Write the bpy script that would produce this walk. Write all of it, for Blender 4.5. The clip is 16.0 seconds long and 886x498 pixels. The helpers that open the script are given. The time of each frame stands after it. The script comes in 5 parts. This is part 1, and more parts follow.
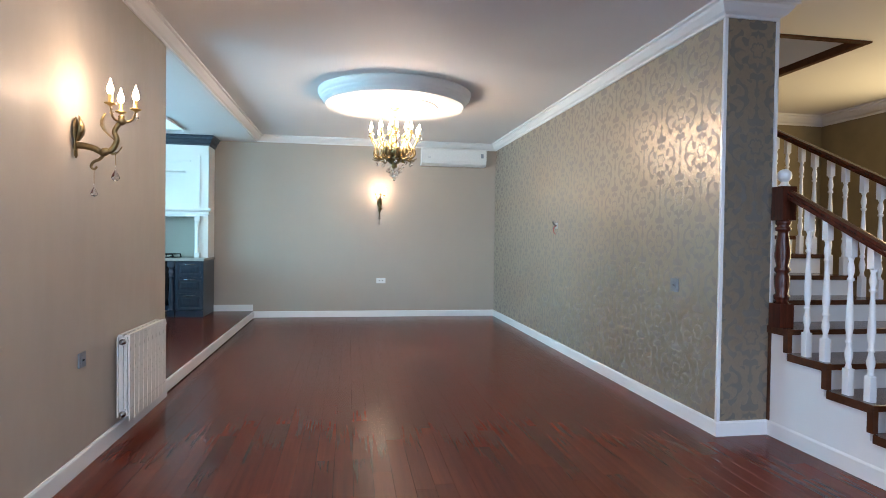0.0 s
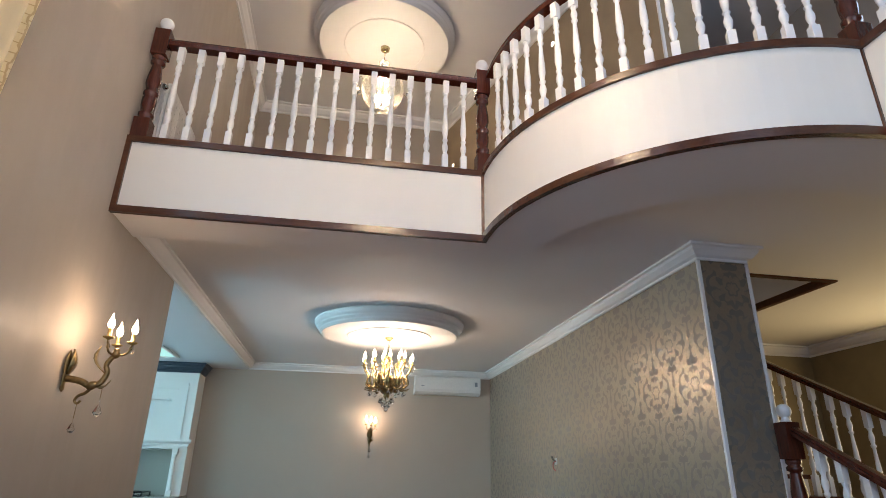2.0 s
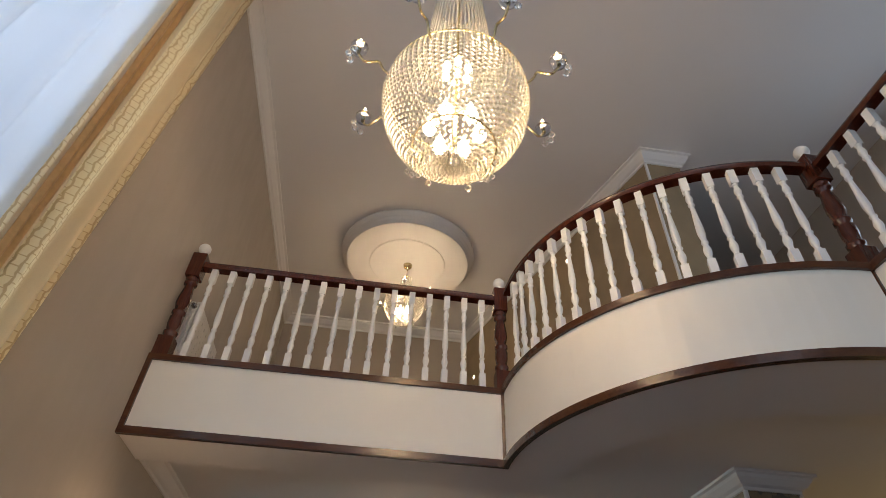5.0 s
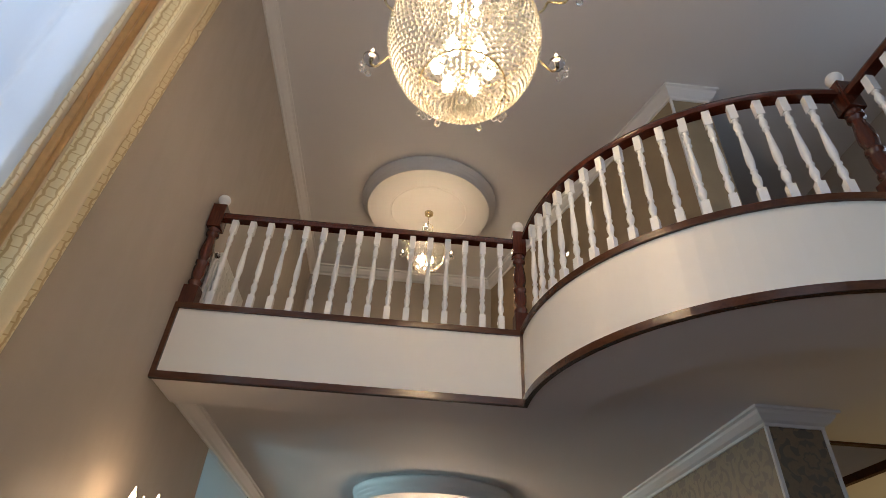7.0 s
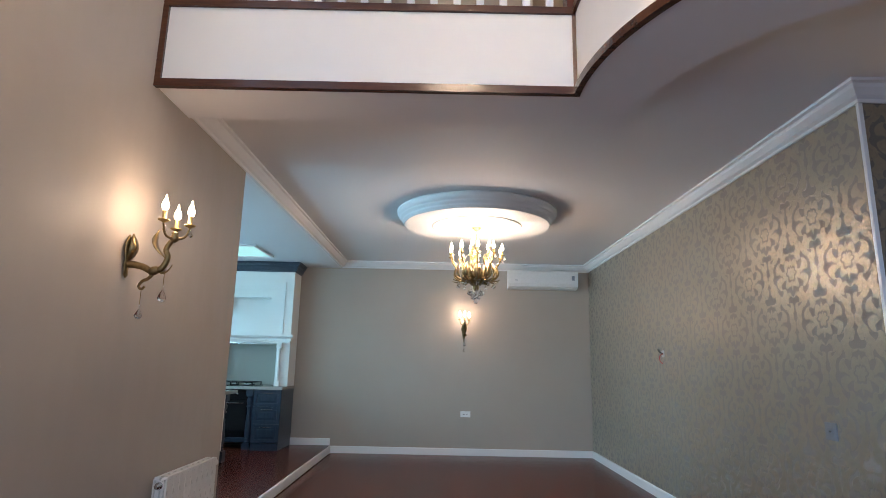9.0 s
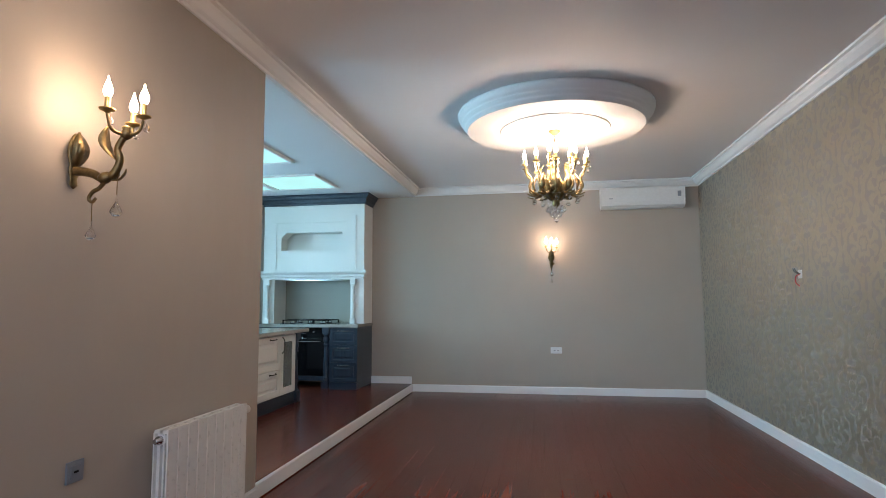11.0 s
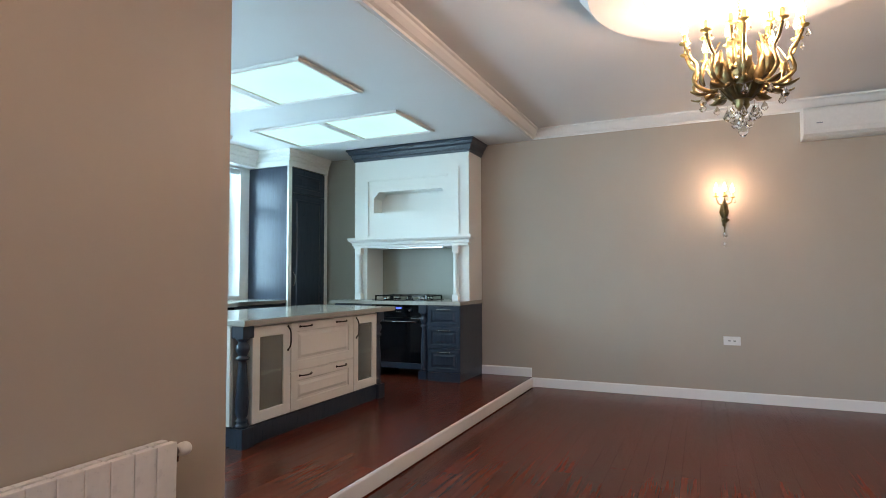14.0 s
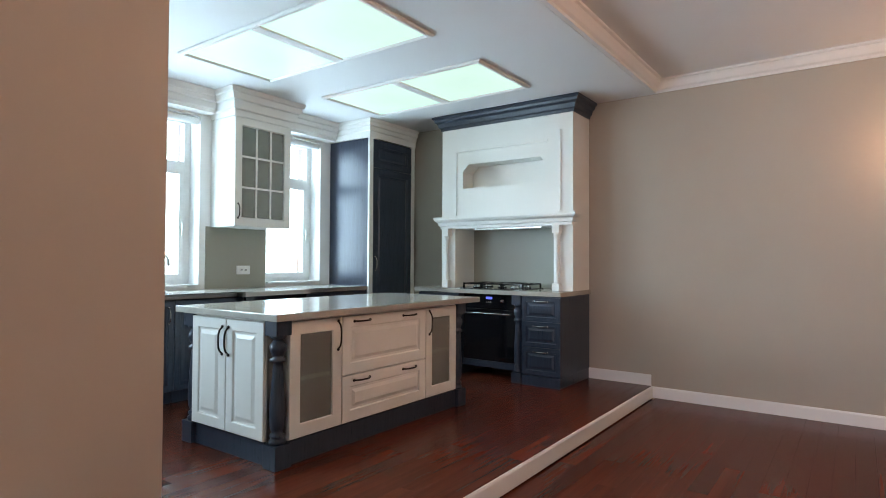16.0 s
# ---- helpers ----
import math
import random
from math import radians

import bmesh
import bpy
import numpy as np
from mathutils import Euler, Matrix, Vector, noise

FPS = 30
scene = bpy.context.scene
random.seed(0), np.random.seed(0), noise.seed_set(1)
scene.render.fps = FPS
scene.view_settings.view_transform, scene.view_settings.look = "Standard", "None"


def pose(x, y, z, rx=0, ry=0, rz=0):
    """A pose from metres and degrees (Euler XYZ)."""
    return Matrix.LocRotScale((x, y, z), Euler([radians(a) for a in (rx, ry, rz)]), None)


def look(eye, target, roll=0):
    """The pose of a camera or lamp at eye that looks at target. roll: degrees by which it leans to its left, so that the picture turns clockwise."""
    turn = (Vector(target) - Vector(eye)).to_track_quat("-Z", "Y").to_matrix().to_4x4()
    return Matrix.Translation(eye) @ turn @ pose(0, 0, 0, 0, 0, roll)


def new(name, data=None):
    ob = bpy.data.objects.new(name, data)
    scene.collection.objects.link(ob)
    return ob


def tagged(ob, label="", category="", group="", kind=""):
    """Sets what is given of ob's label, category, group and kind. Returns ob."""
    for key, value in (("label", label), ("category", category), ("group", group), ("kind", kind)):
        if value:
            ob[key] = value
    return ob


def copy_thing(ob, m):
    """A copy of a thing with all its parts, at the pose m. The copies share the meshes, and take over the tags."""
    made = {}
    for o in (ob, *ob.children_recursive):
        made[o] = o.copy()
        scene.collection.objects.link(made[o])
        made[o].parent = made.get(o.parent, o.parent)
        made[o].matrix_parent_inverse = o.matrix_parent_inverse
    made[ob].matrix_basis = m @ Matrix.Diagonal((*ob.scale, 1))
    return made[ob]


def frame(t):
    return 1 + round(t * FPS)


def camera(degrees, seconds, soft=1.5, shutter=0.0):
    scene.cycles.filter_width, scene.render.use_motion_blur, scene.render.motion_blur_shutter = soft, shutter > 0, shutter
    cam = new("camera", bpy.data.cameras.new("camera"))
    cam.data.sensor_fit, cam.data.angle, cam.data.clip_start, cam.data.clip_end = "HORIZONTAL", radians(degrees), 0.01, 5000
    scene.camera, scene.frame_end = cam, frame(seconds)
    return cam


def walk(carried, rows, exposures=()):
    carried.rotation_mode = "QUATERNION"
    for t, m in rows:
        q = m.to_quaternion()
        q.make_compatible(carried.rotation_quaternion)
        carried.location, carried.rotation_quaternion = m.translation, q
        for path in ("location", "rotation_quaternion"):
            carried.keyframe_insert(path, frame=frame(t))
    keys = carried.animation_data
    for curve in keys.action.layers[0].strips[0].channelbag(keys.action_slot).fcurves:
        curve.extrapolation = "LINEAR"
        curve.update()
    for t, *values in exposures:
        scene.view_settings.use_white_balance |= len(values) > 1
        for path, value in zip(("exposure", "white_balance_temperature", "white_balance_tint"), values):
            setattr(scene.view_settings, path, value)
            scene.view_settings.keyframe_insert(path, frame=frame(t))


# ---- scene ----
# camera, lens and walk
EXPOSURES = [(0.0, 1.08, 6700, 20), (1.0, 0.76, 6750, 20), (2.0, 0.30, 7150, 20), (3.0, 0.10, 7500, 20), (4.0, -0.30, 8250, 20), (6.5, -0.52, 8100, 20), (7.0, -0.48, 8000, 20),
             (8.0, 0.0, 7250, 21), (9.0, 0.38, 6650, 22), (12.0, 0.54, 7150, 25), (13.5, 0.72, 7700, 29), (14.0, 0.68, 7850, 31), (14.5, 0.58, 7950, 32), (15.0, 0.70, 8250, 35), (15.5, 0.70, 8450, 38), (16.0, 0.60, 8700, 42)]
cam = camera(75.5, 16.0, 0.9)
PATH = [
    (0, (0.35, 0.744, 1.298), (0.678, 2.717, 1.261), 0.8),
    (0.5, (0.349, 0.739, 1.306), (0.681, 2.708, 1.423), 0.8),
    (1, (0.353, 0.74, 1.32), (0.675, 2.69, 1.624), 0.6),
    (1.5, (0.358, 0.728, 1.33), (0.674, 2.636, 1.84), 0.7),
    (2, (0.356, 0.719, 1.345), (0.669, 2.557, 2.068), 1.0),
    (2.5, (0.366, 0.706, 1.368), (0.672, 2.468, 2.263), 1.1),
    (3, (0.352, 0.704, 1.388), (0.643, 2.377, 2.444), 0.8),
    (3.5, (0.36, 0.709, 1.405), (0.613, 2.297, 2.594), 1.1),
    (4, (0.366, 0.711, 1.426), (0.578, 2.206, 2.738), 1.4),
    (6.5, (0.438, 0.722, 1.429), (0.544, 2.212, 2.758), 3.7),
    (7, (0.459, 0.74, 1.412), (0.547, 2.347, 2.599), 3.3),
    (7.5, (0.463, 0.787, 1.381), (0.525, 2.505, 2.403), 2.5),
    (8, (0.474, 0.899, 1.343), (0.506, 2.706, 2.2), 2.0),
    (8.5, (0.48, 1.085, 1.308), (0.494, 2.982, 1.943), 1.6),
    (9, (0.497, 1.244, 1.302), (0.498, 3.204, 1.701), 1.2),
    (11.5, (0.789, 2.389, 1.245), (0.352, 4.335, 1.401), -0.2),
    (12, (0.838, 2.655, 1.259), (0.323, 4.585, 1.376), 0.0),
    (12.5, (0.773, 2.999, 1.253), (0.19, 4.909, 1.369), -0.0),
    (13, (0.744, 3.281, 1.232), (0.061, 5.158, 1.334), -0.4),
    (13.5, (0.703, 3.58, 1.223), (-0.056, 5.427, 1.324), -0.1),
    (14, (0.645, 3.869, 1.221), (-0.18, 5.688, 1.32), -0.2),
    (14.5, (0.579, 4.112, 1.229), (-0.333, 5.891, 1.292), -0.9),
    (15, (0.549, 4.362, 1.235), (-0.476, 6.078, 1.285), -0.6),
    (15.5, (0.501, 4.584, 1.23), (-0.603, 6.251, 1.268), -0.1),
    (16, (0.417, 4.797, 1.231), (-0.758, 6.415, 1.274), 0.3),
]
walk(cam, [(t, look(eye, target, roll)) for t, eye, target, roll in PATH], EXPOSURES)

# ---- world and large lights ----
world = bpy.data.worlds.new("sky")
scene.world = world
world.use_nodes = True
wn = world.node_tree.nodes
sky = wn.new("ShaderNodeTexSky")
sky.sky_type = "NISHITA"
sky.sun_disc = False
sky.sun_elevation, sky.sun_rotation = radians(38), radians(120)
world.node_tree.links.new(sky.outputs[0], wn["Background"].inputs[0])
wn["Background"].inputs[1].default_value = 0.12


def area_lamp(name, m, w, h, power, colour):
    d = bpy.data.lights.new(name, "AREA")
    d.shape, d.size, d.size_y, d.energy, d.color = "RECTANGLE", w, h, power, colour
    ob = new(name, d)
    ob.matrix_world = m
    return ob


def point_lamp(name, place, power, colour, radius=0.05):
    d = bpy.data.lights.new(name, "POINT")
    d.energy, d.color, d.shadow_soft_size = power, colour, radius
    ob = new(name, d)
    ob.location = place
    return ob


DAY, HALL, WARM, GOLD, AMBER = (0.46, 0.71, 1.0), (1.0, 0.87, 0.70), (1.0, 0.80, 0.58), (1.0, 0.75, 0.48), (1.0, 0.82, 0.42)
SKY = (0.33, 0.76, 1.0)
HALL_W, SCONCE_W, VOID_W, UPPER_W = 38.0, 3.0, 32.0, 8.0
# daylight in the openings: the tall hall window, the window behind and the kitchen windows
area_lamp("hall_window_daylight", look((-1.35, 1.02, 2.98), (0, 1.02, 2.98)), 3.4, 5.4, 165, DAY)
area_lamp("back_window_daylight", look((1.1, -2.3, 2.9), (1.1, 0, 2.9)), 2.6, 5.0, 98, DAY)
area_lamp("gallery_window_daylight", look((5.25, 2.4, 4.7), (0, 2.4, 4.7)), 1.6, 1.5, 30, DAY)
area_lamp("east_window_daylight", look((6.3, 5.1, 1.7), (0, 5.1, 1.7)), 1.6, 1.6, 30, AMBER)
area_lamp("kitchen_window_daylight", look((-4.88, 4.95, 1.78), (0, 4.95, 1.78)), 1.1, 1.56, 120, SKY)
area_lamp("kitchen_window_daylight", look((-4.88, 8.84, 1.78), (0, 8.84, 1.78)), 0.7, 1.56, 42, SKY)
area_lamp("kitchen_window_daylight", look((-4.88, 7.23, 1.78), (0, 7.23, 1.78)), 1.0, 1.56, 58, SKY)

# ---- materials ----
class Nodes:
    """A small builder for node materials."""

    def __init__(self, name):
        self.mat = bpy.data.materials.new(name)
        self.mat.use_nodes = True
        self.tree = self.mat.node_tree
        self.bsdf = self.tree.nodes["Principled BSDF"]

    def add(self, kind, **values):
        n = self.tree.nodes.new("ShaderNode" + kind)
        for key, v in values.items():
            if key.startswith("i_"):
                n.inputs[key[2:].replace("_", " ")].default_value = v
            elif key == "op":
                n.operation = v
            elif key == "dims":
                n.noise_dimensions = v
        return n

    def link(self, a, b):
        self.tree.links.new(a, b)

    def math(self, op, a, b=0.0, c=0.0):
        n = self.add("Math", op=op)
        for k, v in enumerate((a, b, c)):
            if isinstance(v, (int, float)):
                n.inputs[k].default_value = v
            else:
                self.link(v, n.inputs[k])
        return n.outputs[0]

    def coords(self, scale=(1, 1, 1), kind="Object"):
        t, m = self.add("TexCoord"), self.add("Mapping")
        self.link(t.outputs[kind], m.inputs[0])
        m.inputs["Scale"].default_value = scale
        return m.outputs[0]

    def noise(self, vec, scale, detail=4.0, rough=0.55):
        n = self.add("TexNoise", i_Scale=scale, i_Detail=detail, i_Roughness=rough)
        self.link(vec, n.inputs["Vector"])
        return n.outputs["Fac"]

    def ramp(self, fac, stops):
        n = self.add("ValToRGB")
        els = n.color_ramp.elements
        while len(els) < len(stops):
            els.new(0.5)
        for e, (p, c) in zip(els, stops):
            e.position, e.color = p, (*c, 1)
        self.link(fac, n.inputs[0])
        return n.outputs[0]

    def mix(self, fac, a, b):
        n = self.add("Mix")
        n.data_type = "RGBA"
        for sock, v in ((n.inputs[0], fac), (n.inputs[6], a), (n.inputs[7], b)):
            if isinstance(v, (int, float)):
                sock.default_value = v
            elif isinstance(v, tuple):
                sock.default_value = (*v, 1)
            else:
                self.link(v, sock)
        return n.outputs[2]

    def bump(self, height, strength=0.2, distance=0.01):
        n = self.add("Bump", i_Strength=strength, i_Distance=distance)
        self.link(height, n.inputs["Height"])
        self.link(n.outputs[0], self.bsdf.inputs["Normal"])

    def out(self, colour=None, rough=None, metal=None):
        for name, v in (("Base Color", colour), ("Roughness", rough), ("Metallic", metal)):
            if v is None:
                continue
            if isinstance(v, (int, float)):
                self.bsdf.inputs[name].default_value = v
            elif isinstance(v, tuple):
                self.bsdf.inputs[name].default_value = (*v, 1)
            else:
                self.link(v, self.bsdf.inputs[name])
        return self.mat


def shade(c, k):
    return tuple(v * k for v in c)


def painted(name, colour, rough=0.5, vary=0.08, bump=0.05, scale=9.0, fine=160.0):
    """Paint or plaster: slow blotches, a fine roller grain, slight relief."""
    n = Nodes(name)
    v = n.coords()
    big, small = n.noise(v, scale * 0.12, 3), n.noise(v, fine, 3)
    col = n.mix(big, shade(colour, 1 - vary), shade(colour, 1 + vary))
    n.bump(small, bump, 0.002)
    r = n.math("MULTIPLY_ADD", small, 0.12, rough - 0.06)
    return n.out(col, r)


def plain(name, colour, rough=0.4, metal=0.0, grain=0.05):
    n = Nodes(name)
    v = n.coords()
    f = n.noise(v, 35, 4)
    col = n.mix(f, shade(colour, 1 - grain * 2), shade(colour, 1 + grain))
    return n.out(col, n.math("MULTIPLY_ADD", f, 0.2, rough - 0.1), metal)


def wood(name, dark, light, axis="y", rough=0.3, per_object=False, band=14.0, island=False, gloss=0.5):
    """Wood with long grain along one axis."""
    n = Nodes(name)
    long = 0.45 if per_object or island else 1.2
    s = {"x": (long, band, band), "y": (band, long, band), "z": (band, band, long)}[axis]
    v = n.coords(s)
    if per_object or island:
        chance = n.add("NewGeometry").outputs["Random Per Island"] if island else n.add("ObjectInfo").outputs["Random"]
        add = n.add("VectorMath", op="ADD")
        scaled = n.math("MULTIPLY", chance, 40.0)
        n.link(v, add.inputs[0])
        n.link(scaled, add.inputs[1])
        v = add.outputs[0]
    f = n.noise(v, 2.2, 6, 0.65)
    fine = n.noise(v, 9.0, 4, 0.7)
    g = n.math("MULTIPLY_ADD", fine, 0.2 if per_object or island else 0.45, n.math("MULTIPLY", f, 0.8 if per_object or island else 0.6))
    col = n.ramp(g, ((0.3, dark), (0.72, light)))
    if per_object or island:
        tone = n.math("MULTIPLY_ADD", chance, 0.38, 0.80)
        m = n.add("Mix")
        m.data_type, m.blend_type = "RGBA", "MULTIPLY"
        m.inputs[0].default_value = 1.0
        n.link(col, m.inputs[6])
        n.link(tone, m.inputs[7])
        col = m.outputs[2]
    n.bsdf.inputs["Specular IOR Level"].default_value = gloss
    if per_object or island:
        # varnished boards: only slow scuffs in the gloss
        scuff = n.noise(n.coords((3, 1, 1)), 2.5, 5, 0.6)
        return n.out(col, n.math("MULTIPLY_ADD", scuff, 0.06, rough - 0.03))
    n.bump(g, 0.06, 0.003)
    return n.out(col, n.math("MULTIPLY_ADD", fine, 0.16, rough - 0.08))


def glowing(name, colour, strength):
    n = Nodes(name)
    n.bsdf.inputs["Emission Color"].default_value = (*colour, 1)
    n.bsdf.inputs["Emission Strength"].default_value = strength
    return n.out(shade(colour, 0.25), 0.5)


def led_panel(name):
    """A diffuser with edge-strip light painted into its emission: a little dimmer towards the middle, with a faint
    weave.
    """
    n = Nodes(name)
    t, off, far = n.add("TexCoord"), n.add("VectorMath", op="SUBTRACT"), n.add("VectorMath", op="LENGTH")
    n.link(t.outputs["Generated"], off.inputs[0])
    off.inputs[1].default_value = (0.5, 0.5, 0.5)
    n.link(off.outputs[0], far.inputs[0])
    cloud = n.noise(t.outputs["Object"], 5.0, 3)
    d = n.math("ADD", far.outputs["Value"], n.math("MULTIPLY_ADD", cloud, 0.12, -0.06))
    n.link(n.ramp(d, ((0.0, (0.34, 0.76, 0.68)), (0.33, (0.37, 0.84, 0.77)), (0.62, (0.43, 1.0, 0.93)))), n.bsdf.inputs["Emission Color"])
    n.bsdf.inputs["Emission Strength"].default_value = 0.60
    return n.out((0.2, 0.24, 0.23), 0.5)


def damask(name, k=1.0, metal=0.6, leaf_colour=(0.40, 0.335, 0.25)):
    """Embossed damask paper: flowers in ogee frames of curling leaves, each row shifted by half a step, on a matt ground."""
    n = Nodes(name)
    M = n.math
    t, sep = n.add("TexCoord"), n.add("SeparateXYZ")
    n.link(t.outputs["Object"], sep.inputs[0])
    flat = M("ADD", sep.outputs[0], sep.outputs[1])
    # u is mirrored about each motif's axis before it is warped, so that both halves stay alike
    motifs = []
    for du, dv in ((7.235, 1.94), (7.50, 2.26)):
        u = M("ABSOLUTE", M("SUBTRACT", M("FRACT", M("ADD", M("DIVIDE", M("SUBTRACT", flat, du), 0.53), 20.5)), 0.5))
        v = M("SUBTRACT", M("FRACT", M("ADD", M("DIVIDE", M("SUBTRACT", sep.outputs[2], dv), 0.64), 20.5)), 0.5)
        comb = n.add("CombineXYZ")
        n.link(u, comb.inputs[0])
        n.link(v, comb.inputs[1])
        warp, apart = n.add("TexNoise", i_Scale=7.0, i_Detail=1.0), n.add("SeparateXYZ")
        n.link(comb.outputs[0], warp.inputs["Vector"])
        n.link(warp.outputs["Color"], apart.inputs[0])
        u = M("MULTIPLY_ADD", M("SUBTRACT", apart.outputs[0], 0.5), 0.09, u)
        v = M("MULTIPLY_ADD", M("SUBTRACT", apart.outputs[1], 0.5), 0.09, v)

        def polar(cu, cv, stretch):
            a, b = M("SUBTRACT", u, cu), M("MULTIPLY", M("SUBTRACT", v, cv), stretch)
            return M("SQRT", M("ADD", M("MULTIPLY", a, a), M("MULTIPLY", b, b))), M("ARCTAN2", b, a)

        def soft(value, edge=0.012):
            m = n.add("MapRange")
            m.interpolation_type = "SMOOTHSTEP"
            m.inputs["From Min"].default_value, m.inputs["From Max"].default_value = -edge, edge
            n.link(value, m.inputs["Value"])
            return m.outputs["Result"]

        r, a = polar(0.0, 0.0, 1.05)
        wave = M("ABSOLUTE", M("COSINE", M("MULTIPLY", a, 3.5)))
        flower = soft(M("SUBTRACT", M("MULTIPLY_ADD", wave, 0.06, 0.125), r))
        ring = soft(M("SUBTRACT", M("ABSOLUTE", M("SUBTRACT", r, M("MULTIPLY_ADD", wave, 0.03, 0.065))), 0.014), 0.008)
        shape = M("MULTIPLY", flower, ring)
        for cu, cv, size, turns, twist in ((0.205, 0.13, 0.15, 2.0, 21.0), (0.215, -0.14, 0.135, 2.0, -24.0), (0.11, 0.30, 0.13, 2.0, 26.0), (0.09, -0.30, 0.12, 2.0, -28.0)):
            r, a = polar(cu, cv, 1.1)
            curl = M("COSINE", M("MULTIPLY_ADD", a, turns, M("MULTIPLY", r, twist)))
            arm = soft(M("ADD", curl, 0.08), 0.2)
            disc = soft(M("SUBTRACT", size, r))
            shape = M("MAXIMUM", shape, M("MULTIPLY", arm, disc))
        vine = M("ABSOLUTE", M("SUBTRACT", u, M("MULTIPLY_ADD", M("COSINE", M("MULTIPLY", v, 6.2832)), 0.19, 0.235)))
        tooth = M("MULTIPLY_ADD", M("SINE", M("MULTIPLY", v, 44.0)), 0.017, 0.032)
        shape = M("MAXIMUM", shape, soft(M("SUBTRACT", tooth, vine), 0.007))
        motifs.append(shape)
    leaf = M("MAXIMUM", *motifs)
    fine = n.noise(t.outputs["Object"], 230, 3)
    worn = n.ramp(n.noise(t.outputs["Object"], 40, 4), ((0.30, (0.6, 0.6, 0.6)), (0.55, (1, 1, 1))))
    fac = M("MULTIPLY", leaf, worn)
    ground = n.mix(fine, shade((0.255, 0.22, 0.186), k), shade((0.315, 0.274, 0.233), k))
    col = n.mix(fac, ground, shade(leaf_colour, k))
    n.bump(M("MULTIPLY_ADD", fine, 0.25, fac), 0.22, 0.003)
    return n.out(col, M("MULTIPLY_ADD", fac, -0.31, 0.62), M("MULTIPLY", fac, metal))


def satin_wall(name, colour):
    """Satin wall paint: slow tone drift, roller grain, and burnished patches drawn downwards."""
    n = Nodes(name)
    v = n.coords()
    big, fine = n.noise(v, 1.1, 3), n.noise(v, 150, 3)
    streak = n.noise(n.coords((7, 7, 2.4)), 1.0, 5, 0.6)
    patch = n.ramp(streak, ((0.42, (0, 0, 0)), (0.62, (1, 1, 1))))
    col = n.mix(big, shade(colour, 0.95), shade(colour, 1.05))
    n.bump(n.math("MULTIPLY_ADD", streak, 0.8, fine), 0.12, 0.002)
    return n.out(col, n.math("MULTIPLY_ADD", patch, 0.12, n.math("MULTIPLY_ADD", fine, 0.1, 0.42)))


M_WALL = satin_wall("greige_wall_paint", (0.41, 0.355, 0.298))
M_CEIL = painted("white_ceiling_paint", (0.74, 0.73, 0.73), 0.7, 0.03, 0.04)
M_WHITE = painted("white_gloss_paint", (0.78, 0.78, 0.77), 0.3, 0.03, 0.03)
M_CREAM = painted("cream_panel_paint", (0.78, 0.74, 0.67), 0.45, 0.03, 0.03)
M_PLASTER = painted("moulded_plaster", (0.74, 0.73, 0.72), 0.55, 0.03, 0.04)
M_PAPER = damask("damask_wallpaper")
# the same damask, with the pillar face's shade painted into its colours
M_PAPER_SHADED = damask("shaded_damask_wallpaper", 0.55, 0.45, (0.52, 0.42, 0.30))
M_BROWN = painted("golden_brown_wallpaper", (0.30, 0.225, 0.14), 0.45, 0.25, 0.2, 30.0)
M_OLIVE = painted("olive_brown_wallpaper", (0.23, 0.18, 0.10), 0.5, 0.3, 0.2, 30.0)
M_PLANK = wood("red_brown_floor_plank", (0.082, 0.0152, 0.0078), (0.135, 0.0262, 0.0130), "y", 0.25, True, gloss=0.18)
M_PLANK_REST = wood("red_brown_floor_boards", (0.082, 0.0152, 0.0078), (0.135, 0.0262, 0.0130), "y", 0.25, island=True, gloss=0.18)
M_DARK = wood("dark_mahogany", (0.028, 0.0065, 0.004), (0.105, 0.023, 0.011), "z", 0.22)
M_TRIM = wood("dark_walnut_trim", (0.034, 0.010, 0.005), (0.105, 0.034, 0.014), "x", 0.22)
M_SLATE = wood("blue_grey_stained_ash", (0.014, 0.023, 0.040), (0.034, 0.052, 0.080), "z", 0.3)
M_KWHITE = painted("white_lacquer_front", (0.78, 0.77, 0.74), 0.32, 0.03, 0.03)
M_STONE = plain("pale_quartz_worktop", (0.42, 0.39, 0.35), 0.14, 0, 0.08)
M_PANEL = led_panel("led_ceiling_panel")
M_METALW = plain("white_enamel", (0.75, 0.73, 0.69), 0.3)
M_PLASTIC = plain("white_plastic", (0.74, 0.74, 0.73), 0.35)
M_SOCKET = plain("silver_plastic", (0.25, 0.28, 0.32), 0.35, 0.3)
M_BRASS = plain("antique_brass", (0.29, 0.20, 0.09), 0.38, 0.9, 0.4)
M_CHROME = plain("brushed_chrome", (0.6, 0.6, 0.6), 0.2, 1.0)
M_IRON = plain("dark_bronze_handle", (0.03, 0.022, 0.018), 0.35, 0.8)
M_BLACK = plain("black_glass", (0.008, 0.008, 0.010), 0.08)
M_BULB = glowing("lit_candle_bulb", (1.0, 0.80, 0.55), 45.0)
M_BRIGHT = glowing("lit_inner_bulb", (1.0, 0.86, 0.62), 110.0)
M_SPOT = glowing("lit_spot_lens", (1.0, 0.95, 0.85), 8.0)

# ---- shaping helpers ----
def merged(bm, other):
    me = bpy.data.meshes.new("tmp")
    other.to_mesh(me)
    other.free()
    bm.from_mesh(me)
    bpy.data.meshes.remove(me)
    return bm


